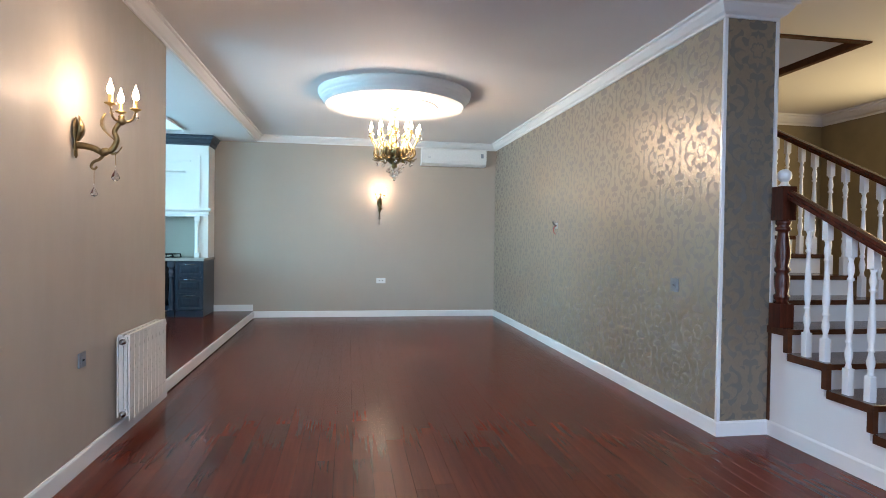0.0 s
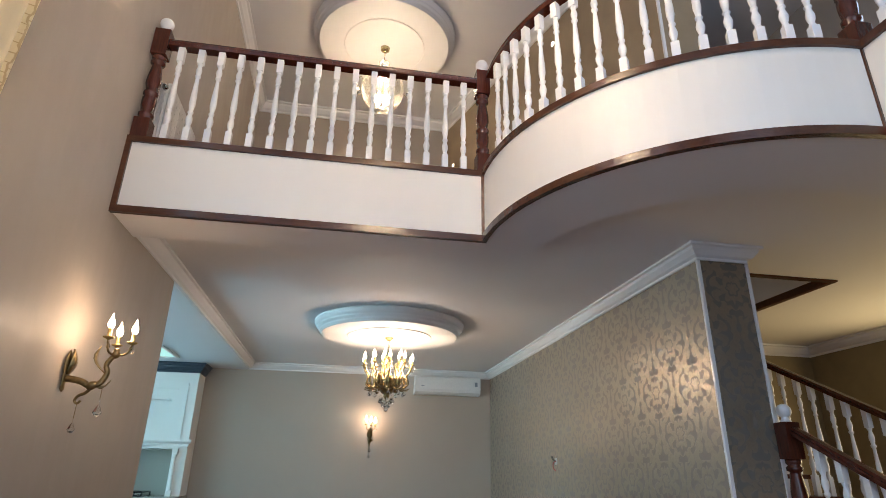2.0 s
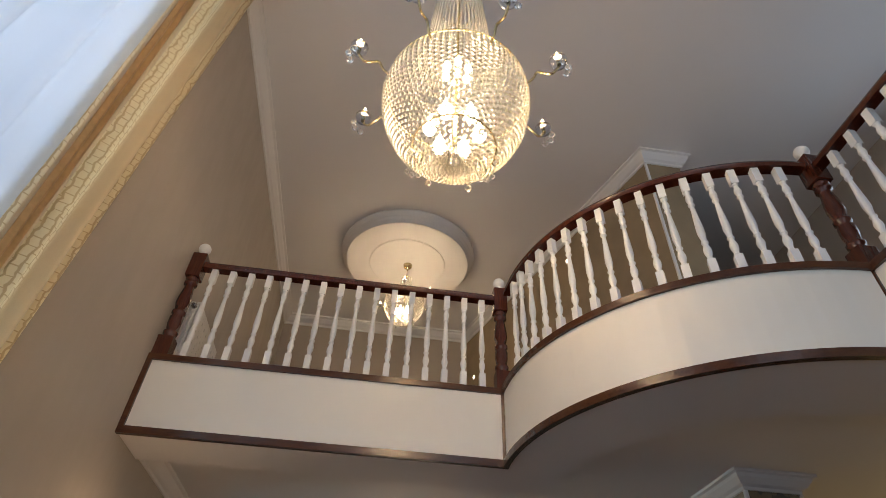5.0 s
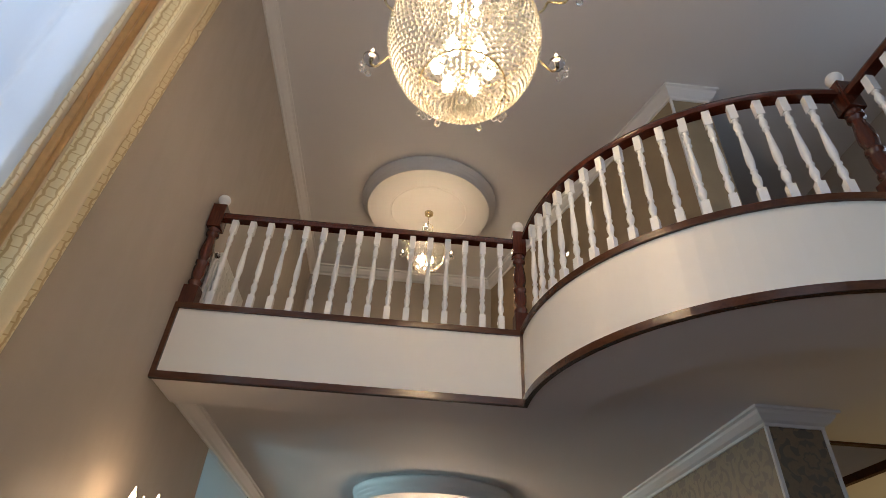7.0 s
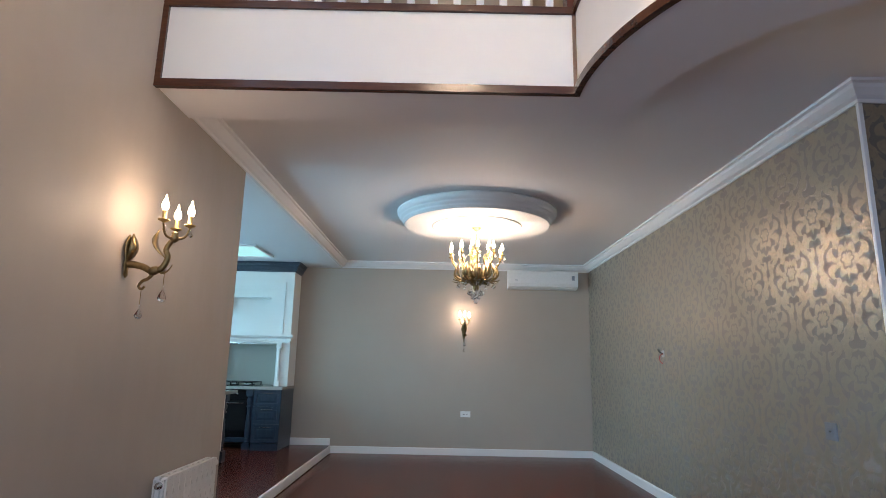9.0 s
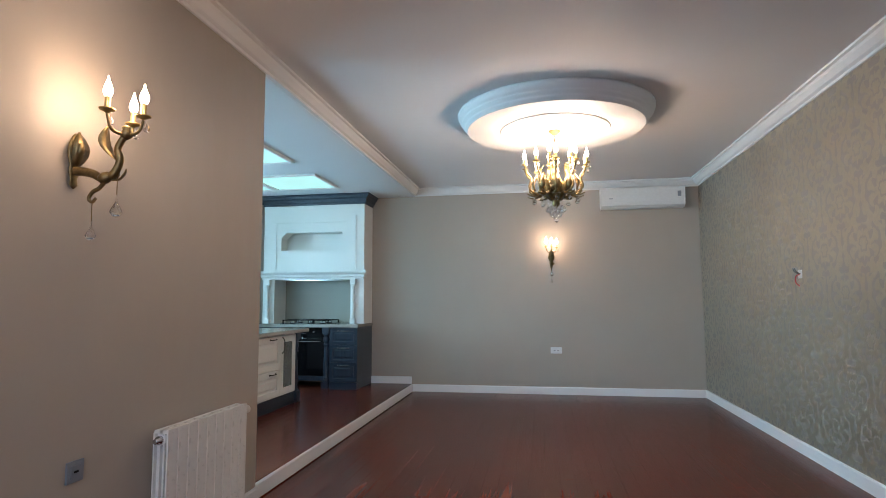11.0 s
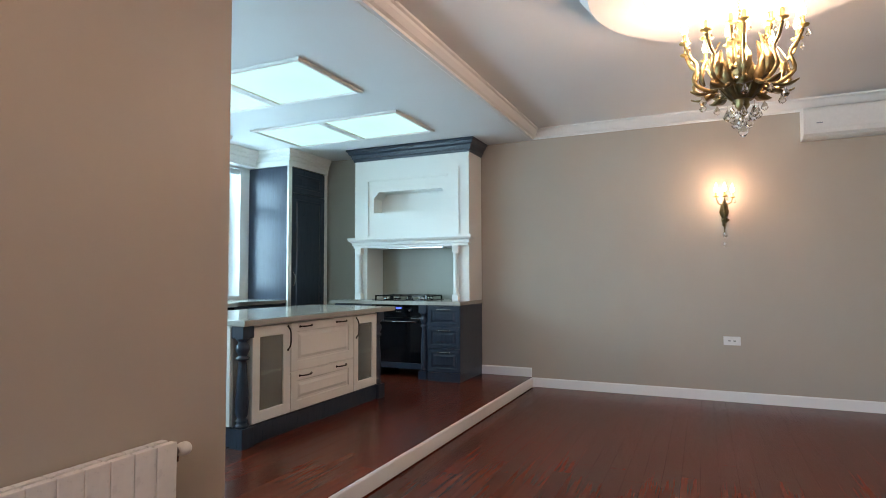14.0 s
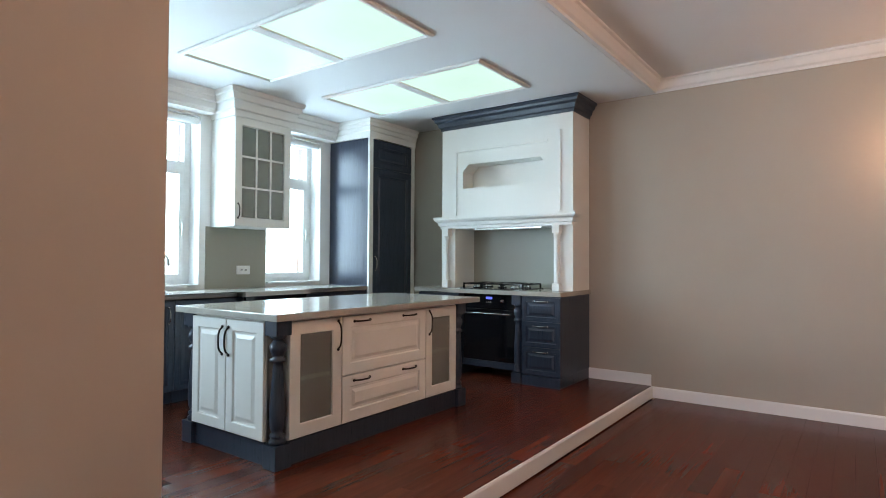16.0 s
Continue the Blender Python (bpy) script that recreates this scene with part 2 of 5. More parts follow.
def box(bm, x0, y0, z0, x1, y1, z1, bev=0.0):
    b = bmesh.new()
    bmesh.ops.create_cube(b, size=1)
    bmesh.ops.transform(b, matrix=Matrix.LocRotScale(((x0 + x1) / 2, (y0 + y1) / 2, (z0 + z1) / 2), None, (abs(x1 - x0), abs(y1 - y0), abs(z1 - z0))), verts=b.verts)
    if bev > 0:
        bmesh.ops.bevel(b, geom=b.edges[:], offset=bev, segments=2, affect="EDGES", profile=0.7)
    return merged(bm, b)


def lathe(bm, profile, centre=(0, 0, 0), segs=20, m=None):
    """Turns a list of (radius, height) about z, closed at both ends."""
    b = bmesh.new()
    rings = []
    for r, z in profile:
        rings.append([b.verts.new((max(r, 0.0004) * math.cos(2 * math.pi * k / segs), max(r, 0.0004) * math.sin(2 * math.pi * k / segs), z)) for k in range(segs)])
    for lo, hi in zip(rings, rings[1:]):
        for k in range(segs):
            b.faces.new((lo[k], lo[(k + 1) % segs], hi[(k + 1) % segs], hi[k]))
    b.faces.new(list(reversed(rings[0])))
    b.faces.new(rings[-1])
    bmesh.ops.recalc_face_normals(b, faces=b.faces)
    for f in b.faces:
        f.smooth = len(f.verts) == 4
    b.transform((m if m is not None else Matrix.Identity(4)))
    b.transform(Matrix.Translation(centre))
    return merged(bm, b)


def tube(bm, pts, r, segs=8, taper=None):
    """A round bar through the points."""
    b = bmesh.new()
    pts = [Vector(p) for p in pts]
    rings = []
    side = Vector((0.31, 0.17, 0.93)).normalized()
    for k, p in enumerate(pts):
        d = (pts[min(k + 1, len(pts) - 1)] - pts[max(k - 1, 0)]).normalized()
        a = d.cross(side).normalized()
        c = d.cross(a)
        rr = r if taper is None else r + (taper - r) * k / (len(pts) - 1)
        rings.append([b.verts.new(p + rr * (math.cos(2 * math.pi * j / segs) * a + math.sin(2 * math.pi * j / segs) * c)) for j in range(segs)])
    for lo, hi in zip(rings, rings[1:]):
        for j in range(segs):
            b.faces.new((lo[j], lo[(j + 1) % segs], hi[(j + 1) % segs], hi[j])).smooth = True
    b.faces.new(rings[0])
    b.faces.new(rings[-1])
    bmesh.ops.recalc_face_normals(b, faces=b.faces)
    return merged(bm, b)


def prism(bm, poly, z0, z1):
    """A flat outline in x and y raised from z0 to z1."""
    b = bmesh.new()
    lo, hi = [b.verts.new((x, y, z0)) for x, y in poly], [b.verts.new((x, y, z1)) for x, y in poly]
    b.faces.new(lo)
    b.faces.new(hi)
    for k in range(len(poly)):
        j = (k + 1) % len(poly)
        b.faces.new((lo[k], lo[j], hi[j], hi[k]))
    bmesh.ops.triangulate(b, faces=[f for f in b.faces if len(f.verts) > 4])
    bmesh.ops.recalc_face_normals(b, faces=b.faces)
    return merged(bm, b)


def sweep(bm, path, profile, closed=False, smooth=False):
    """Runs a profile of (out, z) along a level path of (x, y); out is to the left of the way."""
    b = bmesh.new()
    n = len(path)
    P = [Vector((x, y)) for x, y in path]
    rings = []
    for k in range(n):
        a = P[k] - P[k - 1] if (k > 0 or closed) else P[1] - P[0]
        c = P[(k + 1) % n] - P[k] if (k < n - 1 or closed) else P[-1] - P[-2]
        na, nc = Vector((-a.y, a.x)).normalized(), Vector((-c.y, c.x)).normalized()
        m = (na + nc)
        m = m / max(m.dot(na), 0.2)
        rings.append([b.verts.new((P[k].x + m.x * o, P[k].y + m.y * o, z)) for o, z in profile])
    q = len(profile)
    for k in range(n if closed else n - 1):
        lo, hi = rings[k], rings[(k + 1) % n]
        for j in range(q):
            b.faces.new((lo[j], lo[(j + 1) % q], hi[(j + 1) % q], hi[j])).smooth = smooth
    if not closed:
        b.faces.new(rings[0])
        b.faces.new(rings[-1])
    bmesh.ops.recalc_face_normals(b, faces=b.faces)
    return merged(bm, b)


def mesh_of(bm, name, material):
    me = bpy.data.meshes.new(name)
    bm.to_mesh(me)
    bm.free()
    me.materials.append(material)
    return me


def part(name, bm, material, parent=None, label=""):
    """Links a bmesh as one mesh object under a thing or a part."""
    ob = new(name, mesh_of(bm, name, material))
    if parent is not None:
        ob.parent = parent
    return tagged(ob, label)


def thing(name, label, category, group="", place=(0, 0, 0), turn=0.0):
    ob = new(name)
    ob.matrix_basis = pose(*place, 0, 0, turn)
    return tagged(ob, label, category, group)


def setting(name, bm, material, label, category):
    return tagged(part(name, bm, material), label, category, "", "structure")


def wall_with_openings(bm, axis, a0, a1, face, back, z0, z1, holes):
    """A wall along x or y from a0 to a1 between two faces, with rectangular holes (a0, a1, z0, z1) cut through."""
    cuts = sorted({a0, a1, *[v for h in holes for v in h[:2]]})
    for p, q in zip(cuts, cuts[1:]):
        spans, z = [], z0
        for h in sorted((h for h in holes if h[0] <= p and h[1] >= q), key=lambda h: h[2]):
            spans.append((z, h[2]))
            z = h[3]
        spans.append((z, z1))
        for s, t in spans:
            if t - s > 1e-4:
                box(bm, *((p, face, s, q, back, t) if axis == "x" else (face, p, s, back, q, t)))
    bmesh.ops.remove_doubles(bm, verts=bm.verts, dist=1e-5)
    return bm


B = bmesh.new
# ---- plan, in metres ----
XL, XR, YF = -1.085, 2.80, 10.175        # left wall, damask wall, far wall
YB, XE = -2.2, 6.2                       # wall behind, wall beyond the stairs
YEND = 5.60                              # where the left wall stops at the kitchen
KX, KZ = -1.125, 0.105                   # edge and height of the kitchen floor
KW = -4.50                               # kitchen window wall
CEIL, BAND, KCEIL = 2.888, 2.765, 2.78    # hall ceiling, lower band, kitchen ceiling
UPF, UPC = 3.27, 6.17                    # gallery floor, upper ceiling
YS = 4.132                               # gallery front
ARC = (2.725, 4.045, 1.505)               # bow of the gallery: centre and radius


def bow(cx, cy, r, a0, a1, n):
    return [(cx + r * math.cos(radians(a0 + (a1 - a0) * k / n)), cy + r * math.sin(radians(a0 + (a1 - a0) * k / n))) for k in range(n + 1)]


EDGE = [(XL, YS), *bow(*ARC, 176.7, 268, 28), (2.69, YB)]
INNER = [(XL, 4.55), *bow(2.92, 4.38, 1.33, 173, 270, 24), (XE, 3.05)]

# floors
setting("floor", box(B(), XL - 0.2, YB - 0.2, -0.2, XE + 0.2, YF + 0.2, -0.02), M_PLANK_REST, "dark subfloor under red-brown floorboards", "floor")
kf = B()
box(kf, KW - 0.3, 3.5, -0.2, KX, YF + 0.1, KZ - 0.02)
setting("kitchen_floor", kf, M_PLANK_REST, "raised kitchen floor base under dark boards", "floor")

# walls
w = wall_with_openings(B(), "y", YB, YEND, XL - 0.2, XL, -0.1, UPC, [(-0.7, 2.75, 0.25, 5.7)])
setting("wall_left", w, M_WALL, "tall greige painted wall with a curtained window", "wall")
w = B()
box(w, XL - 0.2, YEND, KCEIL + 0.12, XL, 8.4, UPC)
setting("wall_upper_left", w, M_WALL, "greige painted gallery wall", "wall")
setting("wall_far", box(B(), KW - 0.3, YF, -0.1, XR + 0.2, YF + 0.2, UPF), M_WALL, "greige painted end wall", "wall")
w = box(B(), XR, 4.2, -0.1, XR + 0.2, YF + 0.1, UPF)
setting("wall_right", w, M_PAPER, "wall in taupe damask wallpaper with metallic leaf pattern", "wall")
setting("pillar", box(B(), XR + 0.003, 4.197, -0.1, 3.17, 4.5, UPF - 0.02), M_PAPER_SHADED, "pillar beside the stairs in the wall's damask wallpaper, shade painted in", "pillar")
w = B()
prism(w, [(XR, 4.2), (3.17, 4.2), (3.17, 4.5), (3.0, 4.6), (1.85, 7.95), (1.6, 7.9)], UPF, UPC)
setting("wall_upper_right", w, M_BROWN, "golden brown papered gallery wall and pillar", "wall")
setting("wall_upper_far", box(B(), XL - 0.2, 7.9, UPF, 2.0, 8.1, UPC), M_WALL, "greige painted gallery end wall", "wall")
setting("wall_back", wall_with_openings(B(), "x", XL - 0.2, XE + 0.2, YB - 0.2, YB, -0.1, UPC, [(-0.2, 2.4, 0.4, 5.4)]), M_WALL, "plain greige wall", "wall")
setting("wall_east", wall_with_openings(B(), "y", YB, 8.2, XE, XE + 0.2, -0.1, UPF, [(4.3, 5.9, 0.9, 2.5)]), M_OLIVE, "olive brown papered wall beyond the stairs", "wall")
setting("wall_upper_east", wall_with_openings(B(), "y", YB, 8.2, 5.0, 5.2, UPF, UPC, [(1.6, 3.2, 3.95, 5.45)]), M_WALL, "greige painted gallery side wall", "wall")
setting("wall_stair_end", box(B(), XR + 0.2, 7.08, -0.1, XE, 7.28, UPF), M_OLIVE, "olive brown papered wall behind the stairs", "wall")
setting("wall_upper_stair_end", box(B(), 1.9, 8.1, UPF, 5.2, 8.3, UPC), M_WALL, "greige painted gallery end wall", "wall")
w = wall_with_openings(B(), "y", 3.5, YF, KW - 0.3, KW, -0.1, 2.95, [(8.48, 9.2, 0.99, 2.56), (6.72, 7.74, 0.99, 2.56), (4.4, 5.5, 0.99, 2.56)])
setting("wall_kitchen_window", w, M_WHITE, "white kitchen wall with two deep windows", "wall")
setting("wall_kitchen_back", box(B(), KW - 0.3, 3.4, -0.1, XL - 0.2, 3.5, 2.95), M_WALL, "plain greige kitchen wall", "wall")

# ceilings and the gallery slab
slab = B()
prism(slab, [*EDGE, (XE, YB), (XE, 4.68), (XL, 4.68)], CEIL, UPF - 0.01)
for r in ((XL, 4.68, 3.2, YF), (4.34, 4.68, XE, 8.3), (3.2, 7.1, 4.34, 8.3)):
    box(slab, r[0], r[1], CEIL, r[2], r[3], UPF - 0.01)
setting("ceiling_hall", slab, M_CEIL, "white plaster ceiling under the gallery", "ceiling")
band = B()
prism(band, [*EDGE, (XE, YB), *reversed(INNER)], BAND, CEIL - 0.003)
setting("ceiling_band", band, M_CEIL, "lower white plaster border along the gallery edge", "ceiling")
setting("ceiling_kitchen", box(B(), KW - 0.3, 3.4, KCEIL, KX + 0.02, YF, KCEIL + 0.1), M_CEIL, "white kitchen ceiling", "ceiling")
setting("ceiling_upper", box(B(), XL - 0.2, YB - 0.2, UPC, XE, 8.4, UPC + 0.2), M_CEIL, "white upper ceiling over the void", "ceiling")
gf = B()
prism(gf, [(x, y) for x, y in [*EDGE, (5.0, YB), (5.0, 4.68), (XL, 4.68)]], UPF - 0.008, UPF)
for r in ((XL, 4.68, 3.2, 8.2), (4.34, 4.68, 5.0, 8.3), (3.2, 7.1, 4.34, 8.3)):
    box(gf, r[0], r[1], UPF - 0.008, r[2], r[3], UPF)
setting("gallery_floor", gf, M_PLANK_REST, "dark wooden gallery floor", "floor")

# cream fascia of the gallery and its walnut trims
fascia = B()
sweep(fascia, EDGE, [(0, BAND + 0.03), (-0.012, BAND + 0.03), (-0.012, UPF - 0.03), (0, UPF - 0.03)], smooth=False)
setting("gallery_fascia", fascia, M_CREAM, "cream painted fascia of the curved gallery", "fascia")
for z0, z1, o in ((BAND - 0.012, BAND + 0.032, 0.03), (UPF - 0.032, UPF + 0.008, 0.03)):
    t = B()
    sweep(t, EDGE, [(0.004, z0), (-o, z0), (-o, z1), (0.004, z1)])
    setting("fascia_trim", t, M_TRIM, "dark walnut trim along the gallery fascia", "trim")
for x, y, a in ((XL + 0.016, YS, 0), (1.215, YS, -20), (2.675, 2.542, -80)):
    t = box(B(), -0.016, -0.03, BAND + 0.03, 0.016, 0.02, UPF - 0.03)
    ob = setting("fascia_trim", t, M_TRIM, "dark walnut upright strip on the gallery fascia", "trim")
    ob.matrix_basis = pose(x, y, 0, 0, 0, a)

# crown mouldings
CROWN = [(0, 0), (0, -0.14), (0.018, -0.14), (0.022, -0.115), (0.05, -0.10), (0.085, -0.055), (0.095, -0.03), (0.12, -0.022), (0.12, 0)]


def crown(name, path, top, out=0.84, tall=1.0):
    bm = sweep(B(), path, [(o * out, top + z * tall) for o, z in CROWN])
    return setting(name, bm, M_PLASTER, "white moulded plaster crown", "moulding")


crown("crown_moulding", [(3.17, 4.5), (3.17, 4.2), (XR, 4.2), (XR, YF), (XL, YF)], CEIL, 0.84, 0.755)
crown("crown_moulding", [(XL, YF), (XL, 4.5)], CEIL, 0.76, 0.755)
crown("crown_moulding", [(1.85, 7.9), (XL, 7.9), (XL, 3.03)], UPC)
crown("crown_moulding", [(3.17, 4.5), (3.17, 4.2), (XR, 4.2), (1.6, 7.9)], UPC)
crown("crown_moulding", [(XE, YB), (XE, 7.08), (XR + 0.2, 7.08)], CEIL, 0.84, 0.9)
setting("ceiling_edge", box(B(), KX + 0.02, YEND, KCEIL + 0.003, XL, YF, CEIL), M_PLASTER, "plaster edge where the kitchen ceiling drops", "moulding")

# baseboards
BASE = [(0, 0), (0.016, 0), (0.016, 0.088), (0.010, 0.10), (0, 0.10)]


def baseboard(path, z=0.0):
    bm = sweep(B(), path, [(o, z + h) for o, h in BASE])
    return setting("baseboard", bm, M_WHITE, "white painted baseboard", "baseboard")


baseboard([(3.17, 4.2), (XR, 4.2), (XR, YF), (KX, YF), (KX, YEND)])
baseboard([(XL - 0.2, YEND), (XL, YEND), (XL, YB), (3.18, YB)])
baseboard([(KX, YF), (-1.73, YF)], KZ)
baseboard([(3.18, YB), (3.18, 4.2)])

# ---- railings and staircase ----
def baluster_bm(h, s=0.021):
    b = B()
    box(b, -s, -s, 0, s, s, 0.165 * h, 0.002)
    box(b, -s, -s, 0.85 * h, s, s, h, 0.002)
    prof = [(0.020, 0.163), (0.015, 0.185), (0.013, 0.195), (0.021, 0.235), (0.022, 0.26), (0.012, 0.315), (0.019, 0.325), (0.019, 0.335), (0.013, 0.345), (0.0215, 0.42), (0.0205, 0.48), (0.0125, 0.66), (0.0115, 0.70), (0.019, 0.708), (0.019, 0.72), (0.012, 0.728), (0.020, 0.765), (0.020, 0.785), (0.012, 0.825), (0.015, 0.835), (0.020, 0.852)]
    return lathe(b, [(r, z * h) for r, z in prof], segs=12)


def newel(parent, place, h, s=0.05):
    """A turned mahogany post with a white ball on top."""
    b = B()
    box(b, -s, -s, 0, s, s, 0.17 * h, 0.004)
    box(b, -s, -s, 0.76 * h, s, s, h, 0.005)
    prof = [(0.045, 0.168), (0.036, 0.19), (0.046, 0.205), (0.048, 0.225), (0.036, 0.24), (0.044, 0.30), (0.045, 0.36), (0.034, 0.385), (0.046, 0.40), (0.046, 0.42), (0.034, 0.435), (0.047, 0.50), (0.045, 0.56), (0.032, 0.665), (0.031, 0.68), (0.046, 0.69), (0.046, 0.71), (0.034, 0.72), (0.045, 0.735), (0.045, 0.762)]
    lathe(b, [(r * s / 0.05, z * h) for r, z in prof], segs=18)
    post = part("newel_post", b, M_DARK, parent)
    post.location = place
    b = lathe(B(), [(0.03, h), (0.036, h + 0.008), (0.022, h + 0.022), (0.022, h + 0.032)] + [(0.045 * math.sin(radians(a)), h + 0.072 - 0.045 * math.cos(radians(a))) for a in range(30, 181, 15)], segs=18)
    part("ball_finial", b, M_WHITE, post, "white painted ball finial")
    return post


RAIL = [(-0.034, 0.0), (0.034, 0.0), (0.036, 0.018), (0.028, 0.026), (0.032, 0.036), (0.026, 0.052), (0.0, 0.058), (-0.026, 0.052), (-0.032, 0.036), (-0.028, 0.026), (-0.036, 0.018)]


def rail_bm(points):
    """A moulded handrail through 3D points."""
    b, pts, rings = B(), [Vector(p) for p in points], []
    for k, p in enumerate(pts):
        d = pts[min(k + 1, len(pts) - 1)] - pts[max(k - 1, 0)]
        n = Vector((-d.y, d.x, 0)).normalized()
        rings.append([b.verts.new(p + n * o + Vector((0, 0, z))) for o, z in RAIL])
    q = len(RAIL)
    for lo, hi in zip(rings, rings[1:]):
        for j in range(q):
            b.faces.new((lo[j], lo[(j + 1) % q], hi[(j + 1) % q], hi[j]))
    b.faces.new(rings[0])
    b.faces.new(rings[-1])
    bmesh.ops.recalc_face_normals(b, faces=b.faces)
    return b


BAL = mesh_of(baluster_bm(0.745), "baluster", M_WHITE)


def balusters(parent, places, mesh):
    for x, y, z, a in places:
        ob = new("baluster", mesh)
        ob.parent = parent
        ob.matrix_basis = pose(x, y, z, 0, 0, a)


G = "gallery railings"
ZB, ZR = UPF + 0.006, UPF + 0.75
r1 = thing("gallery_railing", "straight gallery railing with white turned balusters and mahogany rail", "railing", G)
newel(r1, (XL + 0.055, YS + 0.03, ZB), 0.86)
newel(r1, (1.215, YS + 0.03, ZB), 0.86)
part("handrail", rail_bm([(XL + 0.1, YS + 0.03, ZR), (1.17, YS + 0.03, ZR)]), M_DARK, r1)
balusters(r1, [(-0.895 + 0.1313 * k, YS + 0.03, ZB, 0) for k in range(16)], BAL)
r2 = thing("gallery_railing", "bowed gallery railing with white turned balusters and mahogany rail", "railing", G)
arc = bow(ARC[0], ARC[1], ARC[2] - 0.035, 179.5, 267, 36)
part("handrail", rail_bm([(x, y, ZR) for x, y in arc]), M_DARK, r2)
balusters(r2, [(ARC[0] + 1.47 * math.cos(radians(a)), ARC[1] + 1.47 * math.sin(radians(a)), ZB, a) for a in [185.6 + 5.02 * k for k in range(16)]], BAL)
newel(r2, (2.72, 2.585, ZB), 0.86)
r3 = thing("gallery_railing", "gallery side railing with white turned balusters and mahogany rail", "railing", G)
part("handrail", rail_bm([(2.725, 2.56, ZR), (2.725, YB, ZR)]), M_DARK, r3)
balusters(r3, [(2.725, 2.43 - 0.14 * k, ZB, 0) for k in range(33)], BAL)

# staircase: rises along +y beside the pillar
SX0, SX1, RISE, RUN = 3.18, 4.27, 0.157, 0.31
Y1 = 4.04 - 4 * RUN        # nosing of the lowest tread
st = thing("staircase", "staircase with dark treads, white risers and turned balusters", "staircase")
levels = [(0.11 + RISE * k, Y1 + RUN * k) for k in range(17)]
for k, (z, y) in enumerate(levels):
    part("tread", box(B(), SX0 + 0.012, y - 0.025, z - 0.035, SX1 + 0.03, y + RUN + 0.02, z, 0.006), M_TRIM, st)
    part("riser", box(B(), SX0 + 0.012, y, z - RISE + (0.047 if k == 0 else 0), SX1, y + 0.018, z - 0.036), M_WHITE, st)
side = B()
outline = [(Y1, 0.0)]
for z, y in levels[:5]:
    outline += [(y, z - 0.04), (y + RUN, z - 0.04)]
outline = outline[:-1] + [(4.2, levels[4][0] - 0.04), (4.2, 0.0)]
prism(side, [(y, z) for y, z in outline], 0, 0.02)
side.transform(Matrix(((0, 0, 1, SX0 - 0.008), (1, 0, 0, 0), (0, 1, 0, 0), (0, 0, 0, 1))))
part("side_panel", side, M_WHITE, st, "white painted side panel under the steps")
for k, (z, y) in enumerate(levels[:5]):
    y2 = min(y + RUN, 4.2)
    part("string_trim", box(B(), SX0 - 0.024, y - 0.028, z - 0.045, SX0 + 0.012, y2 - 0.028 if k < 4 else y2, z + 0.004, 0.004), M_TRIM, st)
    if k:
        part("string_trim", box(B(), SX0 - 0.022, y - 0.028, z - RISE + 0.004, SX0 + 0.012, y + 0.012, z - 0.04, 0.003), M_TRIM, st)
part("edge_trim", box(B(), SX0 - 0.014, 4.172, 0.1, SX0 + 0.006, 4.199, levels[4][0] - 0.045), M_TRIM, st)
newel(st, (3.205, 4.13, levels[4][0]), 0.935, 0.052)
slope = RISE / RUN


def rail_z(y):
    return 1.575 + slope * (y - 4.05)


part("handrail", rail_bm([(3.215, 4.09, rail_z(4.09)), (3.215, 2.9, rail_z(2.9))]), M_DARK, st)
part("handrail", rail_bm([(SX1 - 0.03, 6.4, rail_z(6.4)), (SX1 - 0.03, 2.9, rail_z(2.9))]), M_DARK, st)
BALS = mesh_of(baluster_bm(0.79), "baluster", M_WHITE)
for k, (z, y) in enumerate(levels):
    for f in (0.16, 0.62):
        yy = y + f * RUN
        if yy < 4.08:
            ob = new("baluster", BALS)
            ob.parent = st
            ob.matrix_basis = pose(3.215, yy, z, 0, 0, 0) @ Matrix.Diagonal((1, 1, (rail_z(yy) + 0.01 - z) / 0.79, 1))
        if yy < 6.3:
            ob = new("baluster", BALS)
            ob.parent = st
            ob.matrix_basis = pose(SX1 - 0.03, yy, z, 0, 0, 0) @ Matrix.Diagonal((1, 1, (rail_z(yy) + 0.01 - z) / 0.79, 1))
newel(st, (3.215, 2.86, 0.0), 1.1, 0.052)
newel(st, (SX1 - 0.03, 2.86, 0.0), 1.1, 0.052)

# dark strip round the stair opening in the ceiling, and white strips on the pillar's corners
t = B()
for r in ((3.17, 4.64, 4.38, 4.69), (4.33, 4.69, 4.38, 7.05)):
    box(t, r[0], r[1], CEIL - 0.014, r[2], r[3], CEIL + 0.05)
setting("opening_trim", t, M_TRIM, "dark walnut strip round the stair opening", "trim")
for x, z0, z1 in ((XR - 0.004, 0.1, CEIL - 0.106), (3.176, 0.75, CEIL - 0.106), (XR - 0.004, UPF, UPC - 0.14)):
    t = box(B(), x - 0.008, 4.188, z0, x + 0.016, 4.21, z1, 0.003)
    setting("corner_strip", t, M_WHITE, "slim white strip on the papered pillar's corner", "trim")

